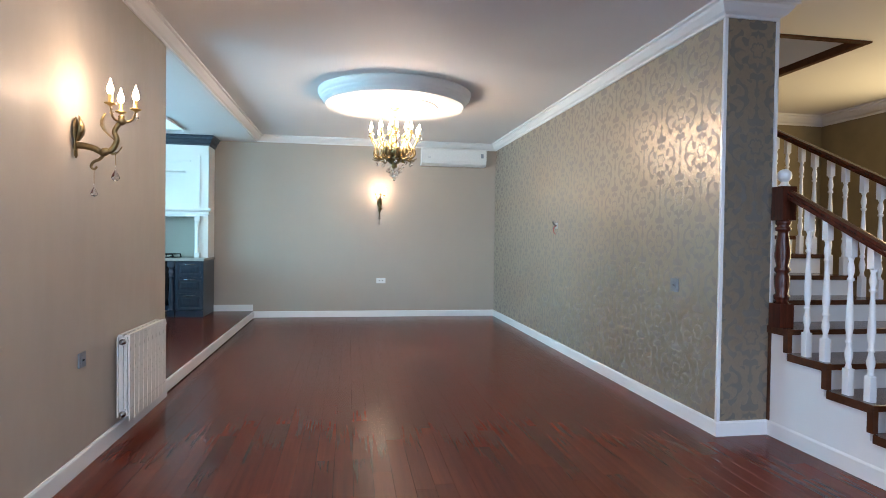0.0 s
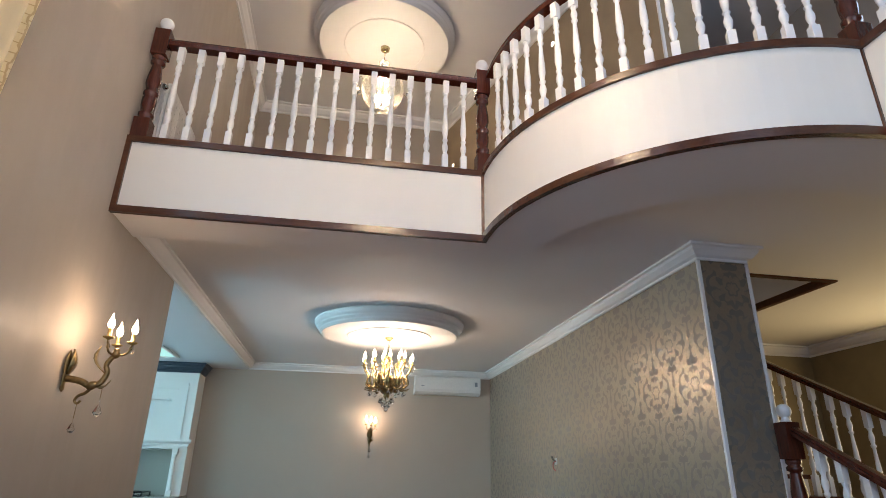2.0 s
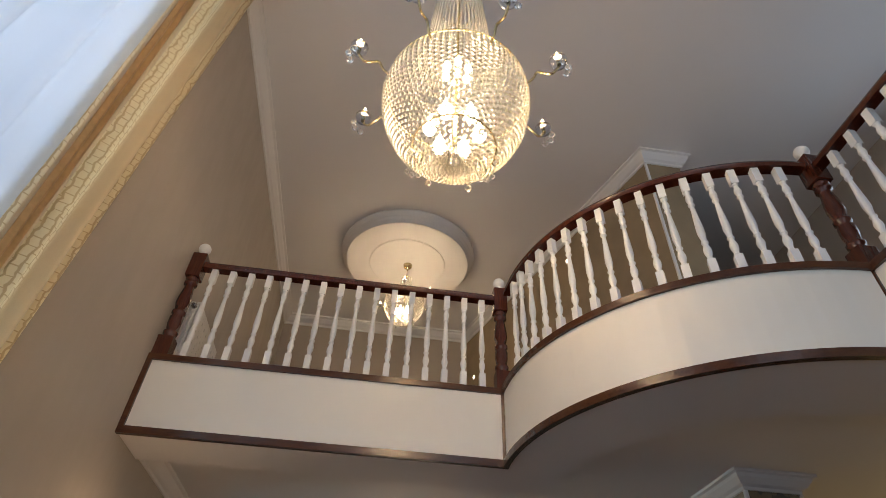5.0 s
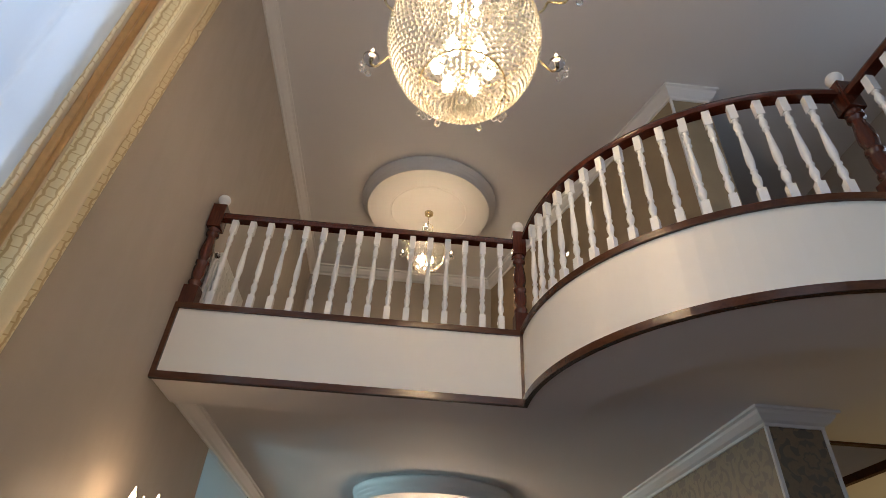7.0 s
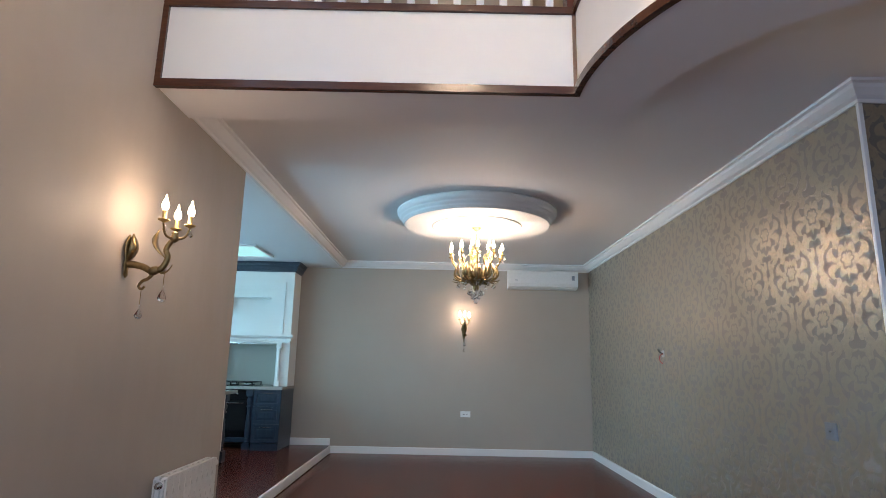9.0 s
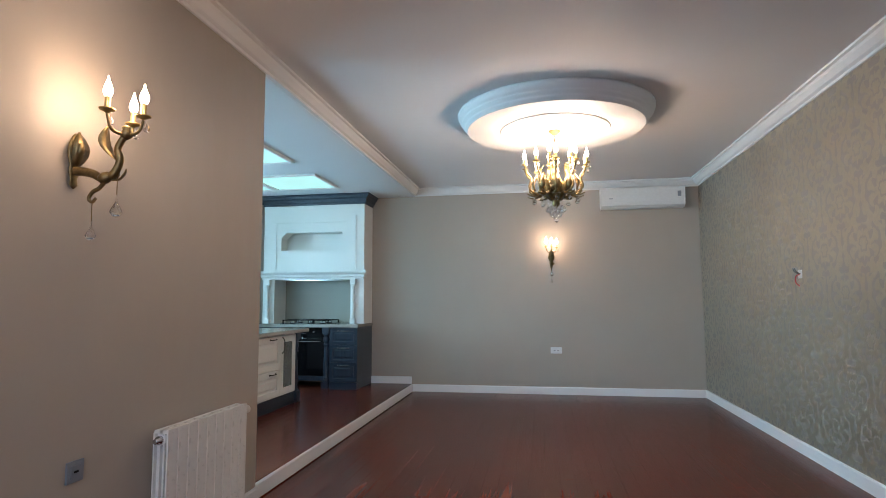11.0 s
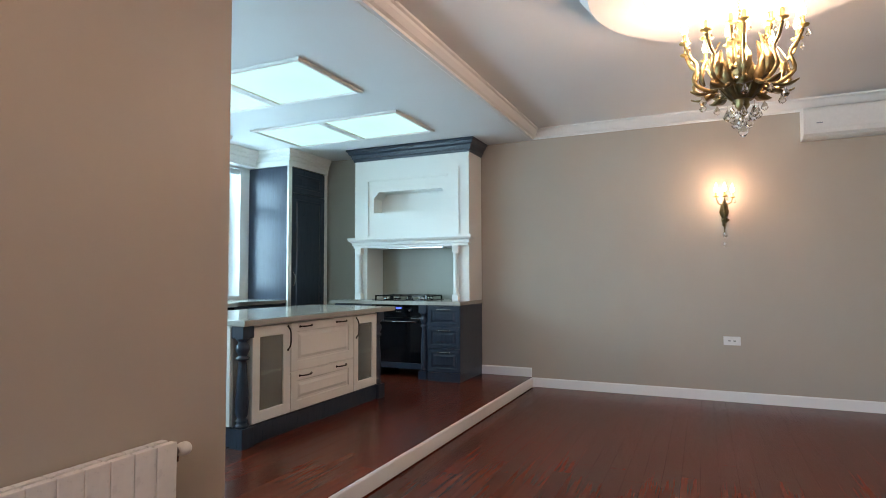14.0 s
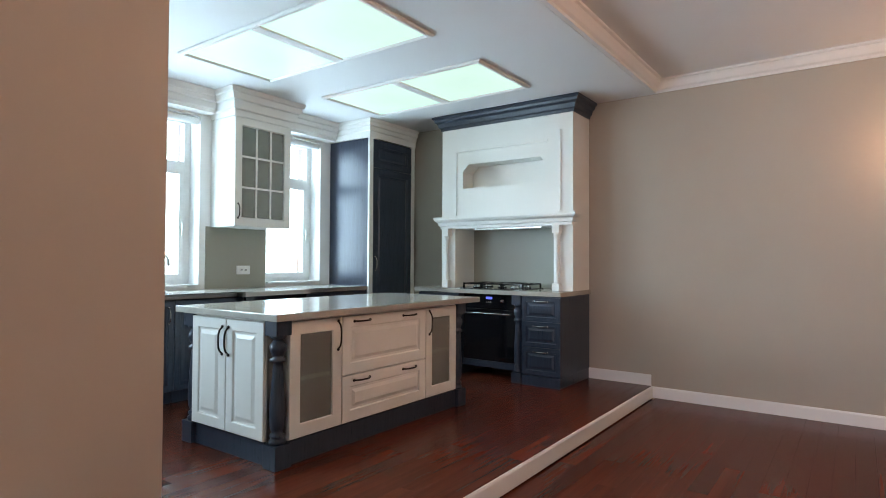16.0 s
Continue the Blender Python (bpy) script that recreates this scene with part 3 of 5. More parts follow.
# ---- round ceiling medallions ----
def medallion(place):
    ob = thing("ceiling_medallion", "round stepped white plaster ceiling medallion", "medallion", "ceiling medallions", place)
    prof = [(0.757, -0.130), (0.763, -0.127), (0.766, -0.114), (0.776, -0.109), (0.781, -0.094), (0.787, -0.082), (0.801, -0.074), (0.809, -0.060), (0.813, -0.048), (0.826, -0.042), (0.829, -0.024), (0.838, -0.012), (0.840, 0.0125)]
    part("stepped_rim", lathe(B(), prof, segs=72), M_PLASTER, ob)
    part("inner_disc", lathe(B(), [(0.462, -0.1375), (0.470, -0.136), (0.474, -0.1302)], segs=64), M_PLASTER, ob)
    return ob


medallion((0.85, 7.13, CEIL - 0.013))
medallion((0.55, 6.25, UPC - 0.013))

# ---- kitchen ----
def ringed(bm, x0, z0, x1, z1, rings, cap=True):
    """Nested rectangles of (inset, y) joined into one closed front."""
    g = 0.0015
    loops = [[bm.verts.new(p) for p in ((x0 + g + i, y, z0 + g + i), (x1 - g - i, y, z0 + g + i), (x1 - g - i, y, z1 - g - i), (x0 + g + i, y, z1 - g - i))] for i, y in rings]
    pairs = list(zip(loops, loops[1:])) + ([] if cap else [(loops[-1], loops[0])])
    for lo, hi in pairs:
        for k in range(4):
            bm.faces.new((lo[k], lo[(k + 1) % 4], hi[(k + 1) % 4], hi[k]))
    if cap:
        bm.faces.new(loops[0])
        bm.faces.new(loops[-1])
    bmesh.ops.recalc_face_normals(bm, faces=bm.faces)
    return bm


def panel_front(bm, x0, z0, x1, z1, border=0.062):
    """A raised-and-fielded front in the plane y = 0, facing -y."""
    e = border
    rings = [(0, 0), (0, -0.018), (0.003, -0.021), (e - 0.004, -0.021), (e, -0.018), (e + 0.003, -0.012)]
    if x1 - x0 > 0.2 and z1 - z0 > 0.15:
        rings += [(e + 0.018, -0.012), (e + 0.034, -0.019), (e + 0.038, -0.021)]
    return ringed(bm, x0, z0, x1, z1, rings)


def glass_front(bm, x0, z0, x1, z1, border=0.07):
    """The open frame of a glazed door."""
    e = border
    return ringed(bm, x0, z0, x1, z1, [(0, 0), (0, -0.018), (0.003, -0.021), (e - 0.005, -0.021), (e, -0.016), (e, 0)], False)


def glazing_bars(parent, x0, z0, x1, z1, border, across, up):
    for k in range(1, across):
        x = x0 + border + (x1 - x0 - 2 * border) * k / across
        part("glazing_bar", box(B(), x - 0.009, -0.018, z0 + border, x + 0.009, -0.003, z1 - border), M_KWHITE, parent)
    for k in range(1, up):
        z = z0 + border + (z1 - z0 - 2 * border) * k / up
        part("glazing_bar", box(B(), x0 + border, -0.0175, z - 0.009, x1 - border, -0.0035, z + 0.009), M_KWHITE, parent)


def handle(x, z, length, upright, material, parent, y=-0.021):
    """A bow handle with flared ends."""
    pts = []
    for k in range(9):
        u = k / 8 * 2 - 1
        o = y - 0.028 * (1 - u ** 4) - 0.002
        pts.append((x, o, z + u * length / 2) if upright else (x + u * length / 2, o, z))
    b = tube(B(), pts, 0.0055, 8)
    for e in (pts[0], pts[-1]):
        lathe(b, [(0.009, 0), (0.010, 0.003), (0.006, 0.008)], e, 10, Matrix.Rotation(radians(90), 4, "X"))
    return part("handle", b, material, parent, "dark bronze bow handle" if material is M_IRON else "chrome bow handle")


def turned_leg(name, parent, place, z0, z1, s=0.05, material=None):
    h = z1 - z0
    b = B()
    box(b, -s, -s, 0.875 * h, s, s, h, 0.004)
    prof = [(0.88, 0.0), (0.88, 0.03), (0.6, 0.045), (0.8, 0.06), (0.8, 0.075), (0.55, 0.09), (0.78, 0.13), (0.86, 0.22), (0.8, 0.34), (0.55, 0.62), (0.5, 0.655), (0.86, 0.665), (0.9, 0.685), (0.55, 0.70), (0.62, 0.715), (0.9, 0.76), (0.88, 0.80), (0.5, 0.84), (0.7, 0.85), (0.9, 0.862), (0.9, 0.876)]
    lathe(b, [(r * s, z * h) for r, z in prof], segs=20)
    ob = part(name, b, material or M_SLATE, parent)
    ob.location = (place[0], place[1], z0)
    return ob


def frosted(name, colour):
    n = Nodes(name)
    n.bsdf.inputs["Transmission Weight"].default_value = 0.72
    return n.out(colour, 0.22)


def clear_glass(name, colour, rough=0.0):
    n = Nodes(name)
    n.bsdf.inputs["Transmission Weight"].default_value = 1.0
    n.bsdf.inputs["IOR"].default_value = 1.45
    return n.out(colour, rough)


M_FROST = frosted("frosted_cabinet_glass", (0.56, 0.58, 0.54))
M_PANE = clear_glass("window_glass", (0.97, 0.99, 1.0))
M_GREIGE = painted("greige_splashback", (0.33, 0.32, 0.27), 0.3, 0.04, 0.03)

# island, turned so that its drawer side faces the hall
isl = thing("kitchen_island", "white kitchen island with slate plinth and turned corner legs", "kitchen island", "", (-2.105, 6.76, KZ), 90)
# local: x along the drawer side (0 to 1.80), y into the island (0 to 0.90)
L, D, H = 1.81, 0.90, 0.80
b = box(B(), 0.10, 0.03, 0.132, L - 0.10, D - 0.03, H)
box(b, 0.02, 0.10, 0.132, L - 0.02, D - 0.10, H)
part("body", b, M_KWHITE, isl)
b = box(B(), -0.008, -0.008, 0, 0.10, 0.10, 0.13, 0.004)
box(b, L - 0.10, -0.008, 0, L + 0.008, 0.10, 0.13, 0.004)
box(b, -0.008, D - 0.10, 0, 0.10, D + 0.008, 0.13, 0.004)
box(b, L - 0.10, D - 0.10, 0, L + 0.008, D + 0.008, 0.13, 0.004)
box(b, 0.02, 0.02, 0.0, L - 0.02, D - 0.02, 0.128, 0.003)
part("plinth", b, M_SLATE, isl, "slate-stained wooden plinth")
for x, y in ((0.047, 0.047), (L - 0.047, 0.047), (0.047, D - 0.047), (L - 0.047, D - 0.047)):
    turned_leg("turned_leg", isl, (x, y), 0.13, H, 0.051).location = (x, y, 0.13)
f0 = 0.03
for x0, x1, hx in ((0.098, 0.49, 0.455), (1.32, 1.702, 1.355)):
    d = part("glass_door", glass_front(B(), x0, 0.138, x1, H - 0.012, 0.075), M_KWHITE, isl, "white framed door with frosted glass")
    d.location = (0, f0, 0)
    part("glass_pane", box(B(), x0 + 0.07, -0.012, 0.205, x1 - 0.07, -0.006, H - 0.08), M_FROST, d, "frosted glass pane")
    handle(hx, 0.68, 0.17, True, M_IRON, d)
    part("inner_shelf", box(B(), x0 + 0.06, -0.0056, 0.45, x1 - 0.06, -0.0032, 0.475), M_KWHITE, d)
    # greige sheet behind the pane stands in for the shaded cabinet interior
    part("inner_back", box(B(), x0 + 0.074, -0.003, 0.212, x1 - 0.074, -0.0006, H - 0.087), M_GREIGE, d)
for z0, z1 in ((0.138, 0.423), (0.427, H - 0.012)):
    d = part("drawer", panel_front(B(), 0.493, z0, 1.317, z1, 0.07), M_KWHITE, isl)
    d.location = (0, f0, 0)
    for hx in (0.66, 1.13):
        handle(hx, z1 - 0.035, 0.14, False, M_IRON, d)
ends = part("end_panel", box(B(), 0.0135, 0.1, 0.138, 0.03, D - 0.1, H - 0.012), M_KWHITE, isl)
for x0, x1, hx in ((-0.80, -0.452, -0.48), (-0.448, -0.10, -0.42)):
    d = part("door", panel_front(B(), x0, 0.138, x1, H - 0.012, 0.065), M_KWHITE, isl)
    d.matrix_basis = pose(0.012, 0, 0, 0, 0, -90)
    handle(hx, 0.66, 0.16, True, M_IRON, d)
tagged(part("island_worktop", box(B(), -3.06, 6.725, KZ + H, -2.06, 8.72, KZ + H + 0.04, 0.006), M_STONE), "pale polished stone worktop on the island", "worktop")


CK = 0.948      # kitchen worktops stand a little low


def base_unit(label, place, turn, w, d, drawers, material=M_SLATE, door=False, metal=M_CHROME, plinth=True):
    ob = thing("base_cabinet", label, "cabinet", "slate base cabinets", place, turn)
    part("body", box(B(), 0, 0.022, 0.10, w, d, 0.86), material, ob)
    part("plinth", box(B(), 0.005, -0.004 if plinth else 0.05, 0, w - 0.002, d, 0.098), material, ob)
    ob.scale.z = CK
    z = 0.104
    for h in drawers:
        f = part("drawer" if not door else "door", panel_front(B(), 0, z, w, z + h, 0.045), material, ob)
        f.location = (0, 0.022, 0)
        if door:
            handle(w - 0.05, z + h - 0.12, 0.13, True, metal, f)
        else:
            handle(w / 2, z + h - 0.04, min(0.14, w * 0.5), False, metal, f)
        z += h
    return ob


base_unit("slate-stained drawer cabinet beside the oven", (-2.10, 9.50, KZ), 0, 0.385, 0.67, (0.265, 0.245, 0.236))
base_unit("slate-stained drawer cabinet beyond the oven", (-3.36, 9.56, KZ), 0, 0.44, 0.61, (0.265, 0.245, 0.236))
for x in (-2.165, -2.86):
    g = thing("turned_post", "slate-stained turned post beside the oven", "post", "posts beside the oven", (x, 9.56, KZ))
    g.scale.z = CK
    turned_leg("turned_leg", g, (0, 0), 0.10, 0.86, 0.048)
    part("foot_block", box(B(), -0.05, -0.05, 0, 0.05, 0.6, 0.099, 0.003), M_SLATE, g)
    part("filler_panel", box(B(), -0.05, 0.06, 0.10, 0.05, 0.6, 0.858), M_SLATE, g)
w = B()
prism(w, [(-3.40, YF - 0.002), (-3.40, 9.53), (-2.95, 9.53), (-2.92, 9.47), (-1.70, 9.47), (-1.70, YF - 0.002)], KZ + 0.816, KZ + 0.855)
tagged(part("range_worktop", w, M_STONE), "pale stone worktop round the cooker", "worktop")
ov = thing("oven", "built-in black glass oven with round knobs and steel handle", "oven", "", (-2.81, 9.60, KZ))
ov.scale.z = CK
part("body", box(B(), 0, 0.02, 0.1, 0.595, 0.55, 0.855), M_BLACK, ov)
part("door", box(B(), 0.003, -0.002, 0.17, 0.592, 0.019, 0.70, 0.004), M_BLACK, ov, "black glass oven door")
part("control_panel", box(B(), 0.003, 0.0, 0.705, 0.592, 0.019, 0.85, 0.003), M_BLACK, ov)
part("handle", tube(B(), [(0.04, -0.004, 0.655), (0.05, -0.04, 0.655), (0.3, -0.045, 0.655), (0.545, -0.04, 0.655), (0.555, -0.004, 0.655)], 0.008, 8), M_CHROME, ov, "steel bar handle")
for x in (0.15, 0.45):
    part("knob", lathe(B(), [(0.022, 0), (0.022, 0.004), (0.017, 0.007), (0.015, 0.026), (0.006, 0.028)], (x, -0.0, 0.785), 18, Matrix.Rotation(radians(90), 4, "X")), M_CHROME, ov)
M_CLOCK = glowing("blue_display", (0.05, 0.12, 0.9), 1.2)
part("display", box(B(), 0.265, -0.003, 0.80, 0.335, 0.001, 0.825), M_CLOCK, ov, "small blue clock display")
for x in (0.268, 0.292, 0.316):
    part("button", box(B(), x, -0.006, 0.762, x + 0.014, 0.001, 0.776, 0.001), M_CHROME, ov)
part("toe_drawer", box(B(), 0.003, 0.0, 0.10, 0.592, 0.019, 0.165, 0.003), M_SLATE, ov)
hob = thing("gas_hob", "black gas hob with cast iron pan supports", "hob", "", (-2.86, 9.60, KZ + 0.855))
part("hob_plate", box(B(), 0, 0, 0, 0.70, 0.48, 0.008, 0.003), M_BLACK, hob)
for cx, cy in ((0.13, 0.13), (0.13, 0.36), (0.36, 0.24), (0.57, 0.13), (0.57, 0.36)):
    part("burner", lathe(B(), [(0.045, 0.008), (0.045, 0.02), (0.034, 0.026), (0.034, 0.036), (0.002, 0.038)], (cx, cy, 0), 16), M_CHROME, hob)
for x0, x1 in ((0.02, 0.235), (0.245, 0.465), (0.475, 0.69)):
    grate = new("pan_support")
    grate.parent = hob
    for y in (0.04, 0.24, 0.44):
        part("support_bar", box(B(), x0, y - 0.008, 0.044, x1, y + 0.008, 0.058, 0.002), M_BLACK, grate)
    for x in (x0 + 0.006, (x0 + x1) / 2, x1 - 0.006):
        part("support_bar", box(B(), x - 0.008, 0.04, 0.043, x + 0.008, 0.44, 0.057, 0.002), M_BLACK, grate)
    for x in (x0 + 0.006, x1 - 0.006):
        for y in (0.04, 0.44):
            part("support_bar", box(B(), x - 0.007, y - 0.007, 0.008, x + 0.007, y + 0.007, 0.046), M_BLACK, grate)

# chimney surround over the range
hd = thing("range_surround", "white chimney surround with mantel, niche and slate crown", "cooker hood")
X0, X1, YH = -3.215, -1.717, 9.78
zt, zm = 2.66, 1.575
NX0, NX1, NZ0, NZ1, c = -2.95, -1.98, 1.995, 2.245, 0.075
for nm, r in (("lower_breast", (X0, YH, zm, X1, NZ0)), ("upper_breast", (X0, YH, NZ1, X1, zt)), ("niche_side", (X0, YH, NZ0, NX0, NZ1)), ("niche_side", (NX1, YH, NZ0, X1, NZ1)), ("niche_back", (NX0, YH + 0.2, NZ0, NX1, NZ1)), ("side_cheek", (X0, YH, KZ + 0.856, -3.04, zm)), ("side_cheek", (-1.91, YH, KZ + 0.856, X1, zm))):
    part(nm, box(B(), r[0], r[1], r[2], r[3], YF - 0.003, r[4]), M_KWHITE, hd)
for s, x in ((1, NX0), (-1, NX1)):
    w = B()
    prism(w, [(x, NZ1), (x + s * c, NZ1), (x, NZ1 - c)], 0, 0.2)
    w.transform(Matrix(((1, 0, 0, 0), (0, 0, 1, YH), (0, 1, 0, 0), (0, 0, 0, 1))))
    part("niche_corner", w, M_KWHITE, hd)
part("splashback", box(B(), -3.038, YF - 0.03, KZ + 0.857, -1.912, YF - 0.004, zm - 0.002), M_GREIGE, hd, "greige splashback")
b = B()
for r in ((-3.045, 1.715, -3.02, 2.38), (-3.045, 2.38, -1.97, 2.405), (-1.865, 1.715, -1.835, 2.48)):
    box(b, r[0], YH - 0.012, r[1], r[2], YH + 0.002, r[3], 0.004)
part("panel_moulding", b, M_KWHITE, hd)
b = sweep(B(), [(X1 - 0.03, YH + 0.06), (X1 - 0.03, YH), (X0 + 0.03, YH), (X0 + 0.03, YH + 0.06)], [(o, z - 0.024) for o, z in ((-0.002, 1.60), (0.03, 1.60), (0.032, 1.625), (0.045, 1.635), (0.05, 1.665), (0.075, 1.68), (0.085, 1.70), (0.085, 1.722), (-0.002, 1.722))])
part("mantel_shelf", b, M_KWHITE, hd)
b = sweep(B(), [(X1, YF - 0.01), (X1, YH), (X0, YH), (X0, YF - 0.01)], [(o, 2.632 + (z - 2.685) * 0.87) for o, z in ((-0.002, 2.685), (0.012, 2.685), (0.016, 2.715), (0.03, 2.725), (0.04, 2.77), (0.062, 2.79), (0.068, 2.82), (0.085, 2.83), (0.085, 2.852), (-0.002, 2.852))])
part("crown", b, M_SLATE, hd, "slate-stained stepped crown")
for x in (-3.125, -1.86):
    b = box(B(), x - 0.036, YH - 0.07, 1.50, x + 0.036, YH + 0.004, 1.576, 0.004)
    box(b, x - 0.036, YH - 0.07, KZ + 0.857, x + 0.036, YH + 0.004, 1.03, 0.004)
    lathe(b, [(0.030, 1.03), (0.026, 1.045), (0.03, 1.06), (0.023, 1.07), (0.026, 1.17), (0.02, 1.42), (0.026, 1.435), (0.02, 1.45), (0.031, 1.47), (0.033, 1.50)], (x, YH - 0.034, 0), 16)
    part("column", b, M_KWHITE, hd)
part("hood_light_strip", box(B(), -2.82, YH + 0.02, 1.56, -2.05, YH + 0.14, 1.573), M_CHROME, hd, "thin steel extractor under the mantel")

# tall larder unit in the corner
pt = thing("larder_cabinet", "tall slate larder cabinet with white frame and crown", "cabinet", "", (-3.875, 9.345, KZ), 90)
b = box(B(), 0, 0.02, 0, 0.775, 0.62, 2.47)
part("body", b, M_SLATE, pt)
b = box(B(), -0.004, -0.002, 0, 0.055, 0.024, 2.475, 0.003)
box(b, 0.715, -0.002, 0, 0.775, 0.024, 2.475, 0.003)
part("frame", b, M_KWHITE, pt, "white painted upright frame")
for z0, z1 in ((0.1, 2.15), (2.155, 2.465)):
    d = part("door", panel_front(B(), 0.058, z0, 0.712, z1, 0.07), M_SLATE, pt)
    d.location = (0, 0.02, 0)
    if z1 < 2.3:
        handle(0.09, 1.1, 0.15, True, M_CHROME, d)
b = sweep(B(), [(-0.002, 0.62), (-0.002, 0.0), (0.78, 0.0)], [(0, 2.475), (0, 2.673), (-0.06, 2.673), (-0.055, 2.645), (-0.045, 2.635), (-0.04, 2.60), (-0.026, 2.59), (-0.022, 2.55), (-0.01, 2.54), (-0.008, 2.475)])
part("crown", b, M_KWHITE, pt, "white stepped crown")

# base run under the windows
for y0, w, k in ((5.0, 0.8, 1), (5.8, 0.8, 1), (6.6, 0.6, 1), (7.2, 0.55, 1), (8.45, 0.45, 1), (8.9, 0.45, 1)):
    base_unit("slate-stained base cabinet under the kitchen windows", (-3.92, y0, KZ), 90, w, 0.575, (0.746,), door=True, plinth=False)
dw = thing("dishwasher", "built-in dishwasher with black control strip", "dishwasher", "", (-3.82, 7.76, KZ), 90)
dw.scale.z = CK
part("body", box(B(), 0, 0.022, 0.1, 0.68, 0.675, 0.86), M_SLATE, dw)
part("door", box(B(), 0.01, 0.0, 0.1, 0.67, 0.021, 0.78, 0.003), M_SLATE, dw)
part("control_strip", box(B(), 0.01, 0.0, 0.785, 0.67, 0.021, 0.855, 0.003), M_BLACK, dw, "black control strip")
part("plinth", box(B(), 0.01, 0.05, 0, 0.67, 0.6, 0.098), M_SLATE, dw)
w = B()
prism(w, [(KW + 0.002, 5.0), (-3.89, 5.0), (-3.89, 7.73), (-3.79, 7.75), (-3.79, 8.45), (-3.89, 8.47), (-3.89, 9.34), (KW + 0.002, 9.34)], KZ + 0.816, KZ + 0.855)
tagged(part("window_worktop", w, M_STONE), "pale stone worktop under the kitchen windows", "worktop")
tagged(part("splashback_panel", box(B(), KW + 0.002, 7.80, KZ + 0.857, KW + 0.012, 8.46, 1.545), M_GREIGE), "greige splashback between the windows", "splashback", "", "structure")

# glazed wall cabinet
wc = thing("wall_cabinet", "white wall cabinet with nine-pane frosted glass door", "cabinet", "", (-4.12, 7.85, 1.54), 90)
part("body", box(B(), 0, 0.022, 0, 0.625, 0.378, 1.0), M_KWHITE, wc)
d = part("door", glass_front(B(), 0.0, 0.0, 0.625, 1.0, 0.075), M_KWHITE, wc)
glazing_bars(d, 0.0, 0.0, 0.625, 1.0, 0.075, 3, 3)
d.location = (0, 0.022, 0)
for i in range(3):
    for j in range(3):
        x, z = 0.077 + 0.1575 * i, 0.077 + 0.2825 * j
        part("glass_pane", box(B(), x + 0.008, -0.010, z + 0.008, x + 0.150, -0.005, z + 0.275), M_FROST, d, "frosted glass pane")
handle(0.035, 0.14, 0.13, True, M_IRON, d)
b = sweep(B(), [(-0.002, 0.378), (-0.002, 0.0), (0.627, 0.0), (0.627, 0.378)], [(0, 1.0), (0, 1.237), (-0.10, 1.237), (-0.09, 1.20), (-0.075, 1.19), (-0.065, 1.14), (-0.045, 1.13), (-0.035, 1.06), (-0.012, 1.05), (-0.008, 1.0)])
part("crown", b, M_KWHITE, wc, "white stepped crown")

# pelmets over the windows
for y0, y1 in ((5.0, 7.80), (8.52, 9.30)):
    b = sweep(B(), [(KW + 0.002, y1), (KW + 0.002, y0)], [(0, 2.58), (0, 2.777), (0.20, 2.777), (0.19, 2.73), (0.175, 2.72), (0.17, 2.68), (0.155, 2.67), (0.15, 2.62), (0.14, 2.61), (0.14, 2.58)])
    setting("window_pelmet", b, M_KWHITE, "white stepped pelmet over the kitchen window", "pelmet")


def window_unit(y0, y1, z0, z1, x, transom):
    """A white frame with a transom, an opening sash and panes, set deep in the reveal."""
    ob = tagged(thing("window_1", "white framed window with transom and clear panes", "window", "kitchen windows"), kind="structure")
    b, f = B(), 0.06
    for r in ((y0, z0, y0 + f, z1), (y1 - f, z0, y1, z1), (y0 + f, z0, y1 - f, z0 + f), (y0 + f, z1 - f, y1 - f, z1), (y0 + f, transom - 0.035, y1 - f, transom + 0.035)):
        box(b, x - 0.035, r[0], r[1], x + 0.035, r[2], r[3], 0.004)
    part("window_frame", b, M_PLASTIC, ob)
    s = 0.05
    a, e, lo, hi = y0 + f, y1 - f, z0 + f, transom - 0.035
    b = B()
    for r in ((a, lo, a + s, hi), (e - s, lo, e, hi), (a + s, lo, e - s, lo + s), (a + s, hi - s, e - s, hi)):
        box(b, x - 0.02, r[0], r[1], x + 0.048, r[2], r[3], 0.004)
    part("sash", b, M_PLASTIC, ob)
    for r in ((a + s, lo + s, e - s, hi - s), (a, transom + 0.035, e, z1 - f)):
        p = part("pane", box(B(), x - 0.004, r[0], r[1], x + 0.004, r[2], r[3]), M_PANE, ob)
        p.visible_shadow = False
    part("window_sill", box(B(), x + 0.036, y0, z0 + 0.001, KW + 0.03, y1, z0 + 0.018, 0.003), M_PLASTIC, ob)
    hb = box(B(), x + 0.05, e - 0.035, (lo + hi) / 2 - 0.03, x + 0.06, e - 0.012, (lo + hi) / 2 + 0.03)
    box(hb, x + 0.06, e - 0.034, (lo + hi) / 2 - 0.1, x + 0.078, e - 0.014, (lo + hi) / 2 + 0.008, 0.004)
    part("window_handle", hb, M_PLASTIC, ob)
    r = lathe(B(), [(0.03, 0), (0.035, 0.004), (0.035, y1 - y0 - 0.024), (0.03, y1 - y0 - 0.02)], (0, 0, 0), 16, pose(KW - 0.03, y0 + 0.01, z1 - 0.04, -90))
    tagged(part("roller_blind", r, M_PLASTIC), "rolled-up white roller blind above the window", "blind", "kitchen blinds")


window_unit(8.48, 9.2, 0.99, 2.56, KW - 0.2, 2.11)
window_unit(6.72, 7.74, 0.99, 2.56, KW - 0.2, 2.11)

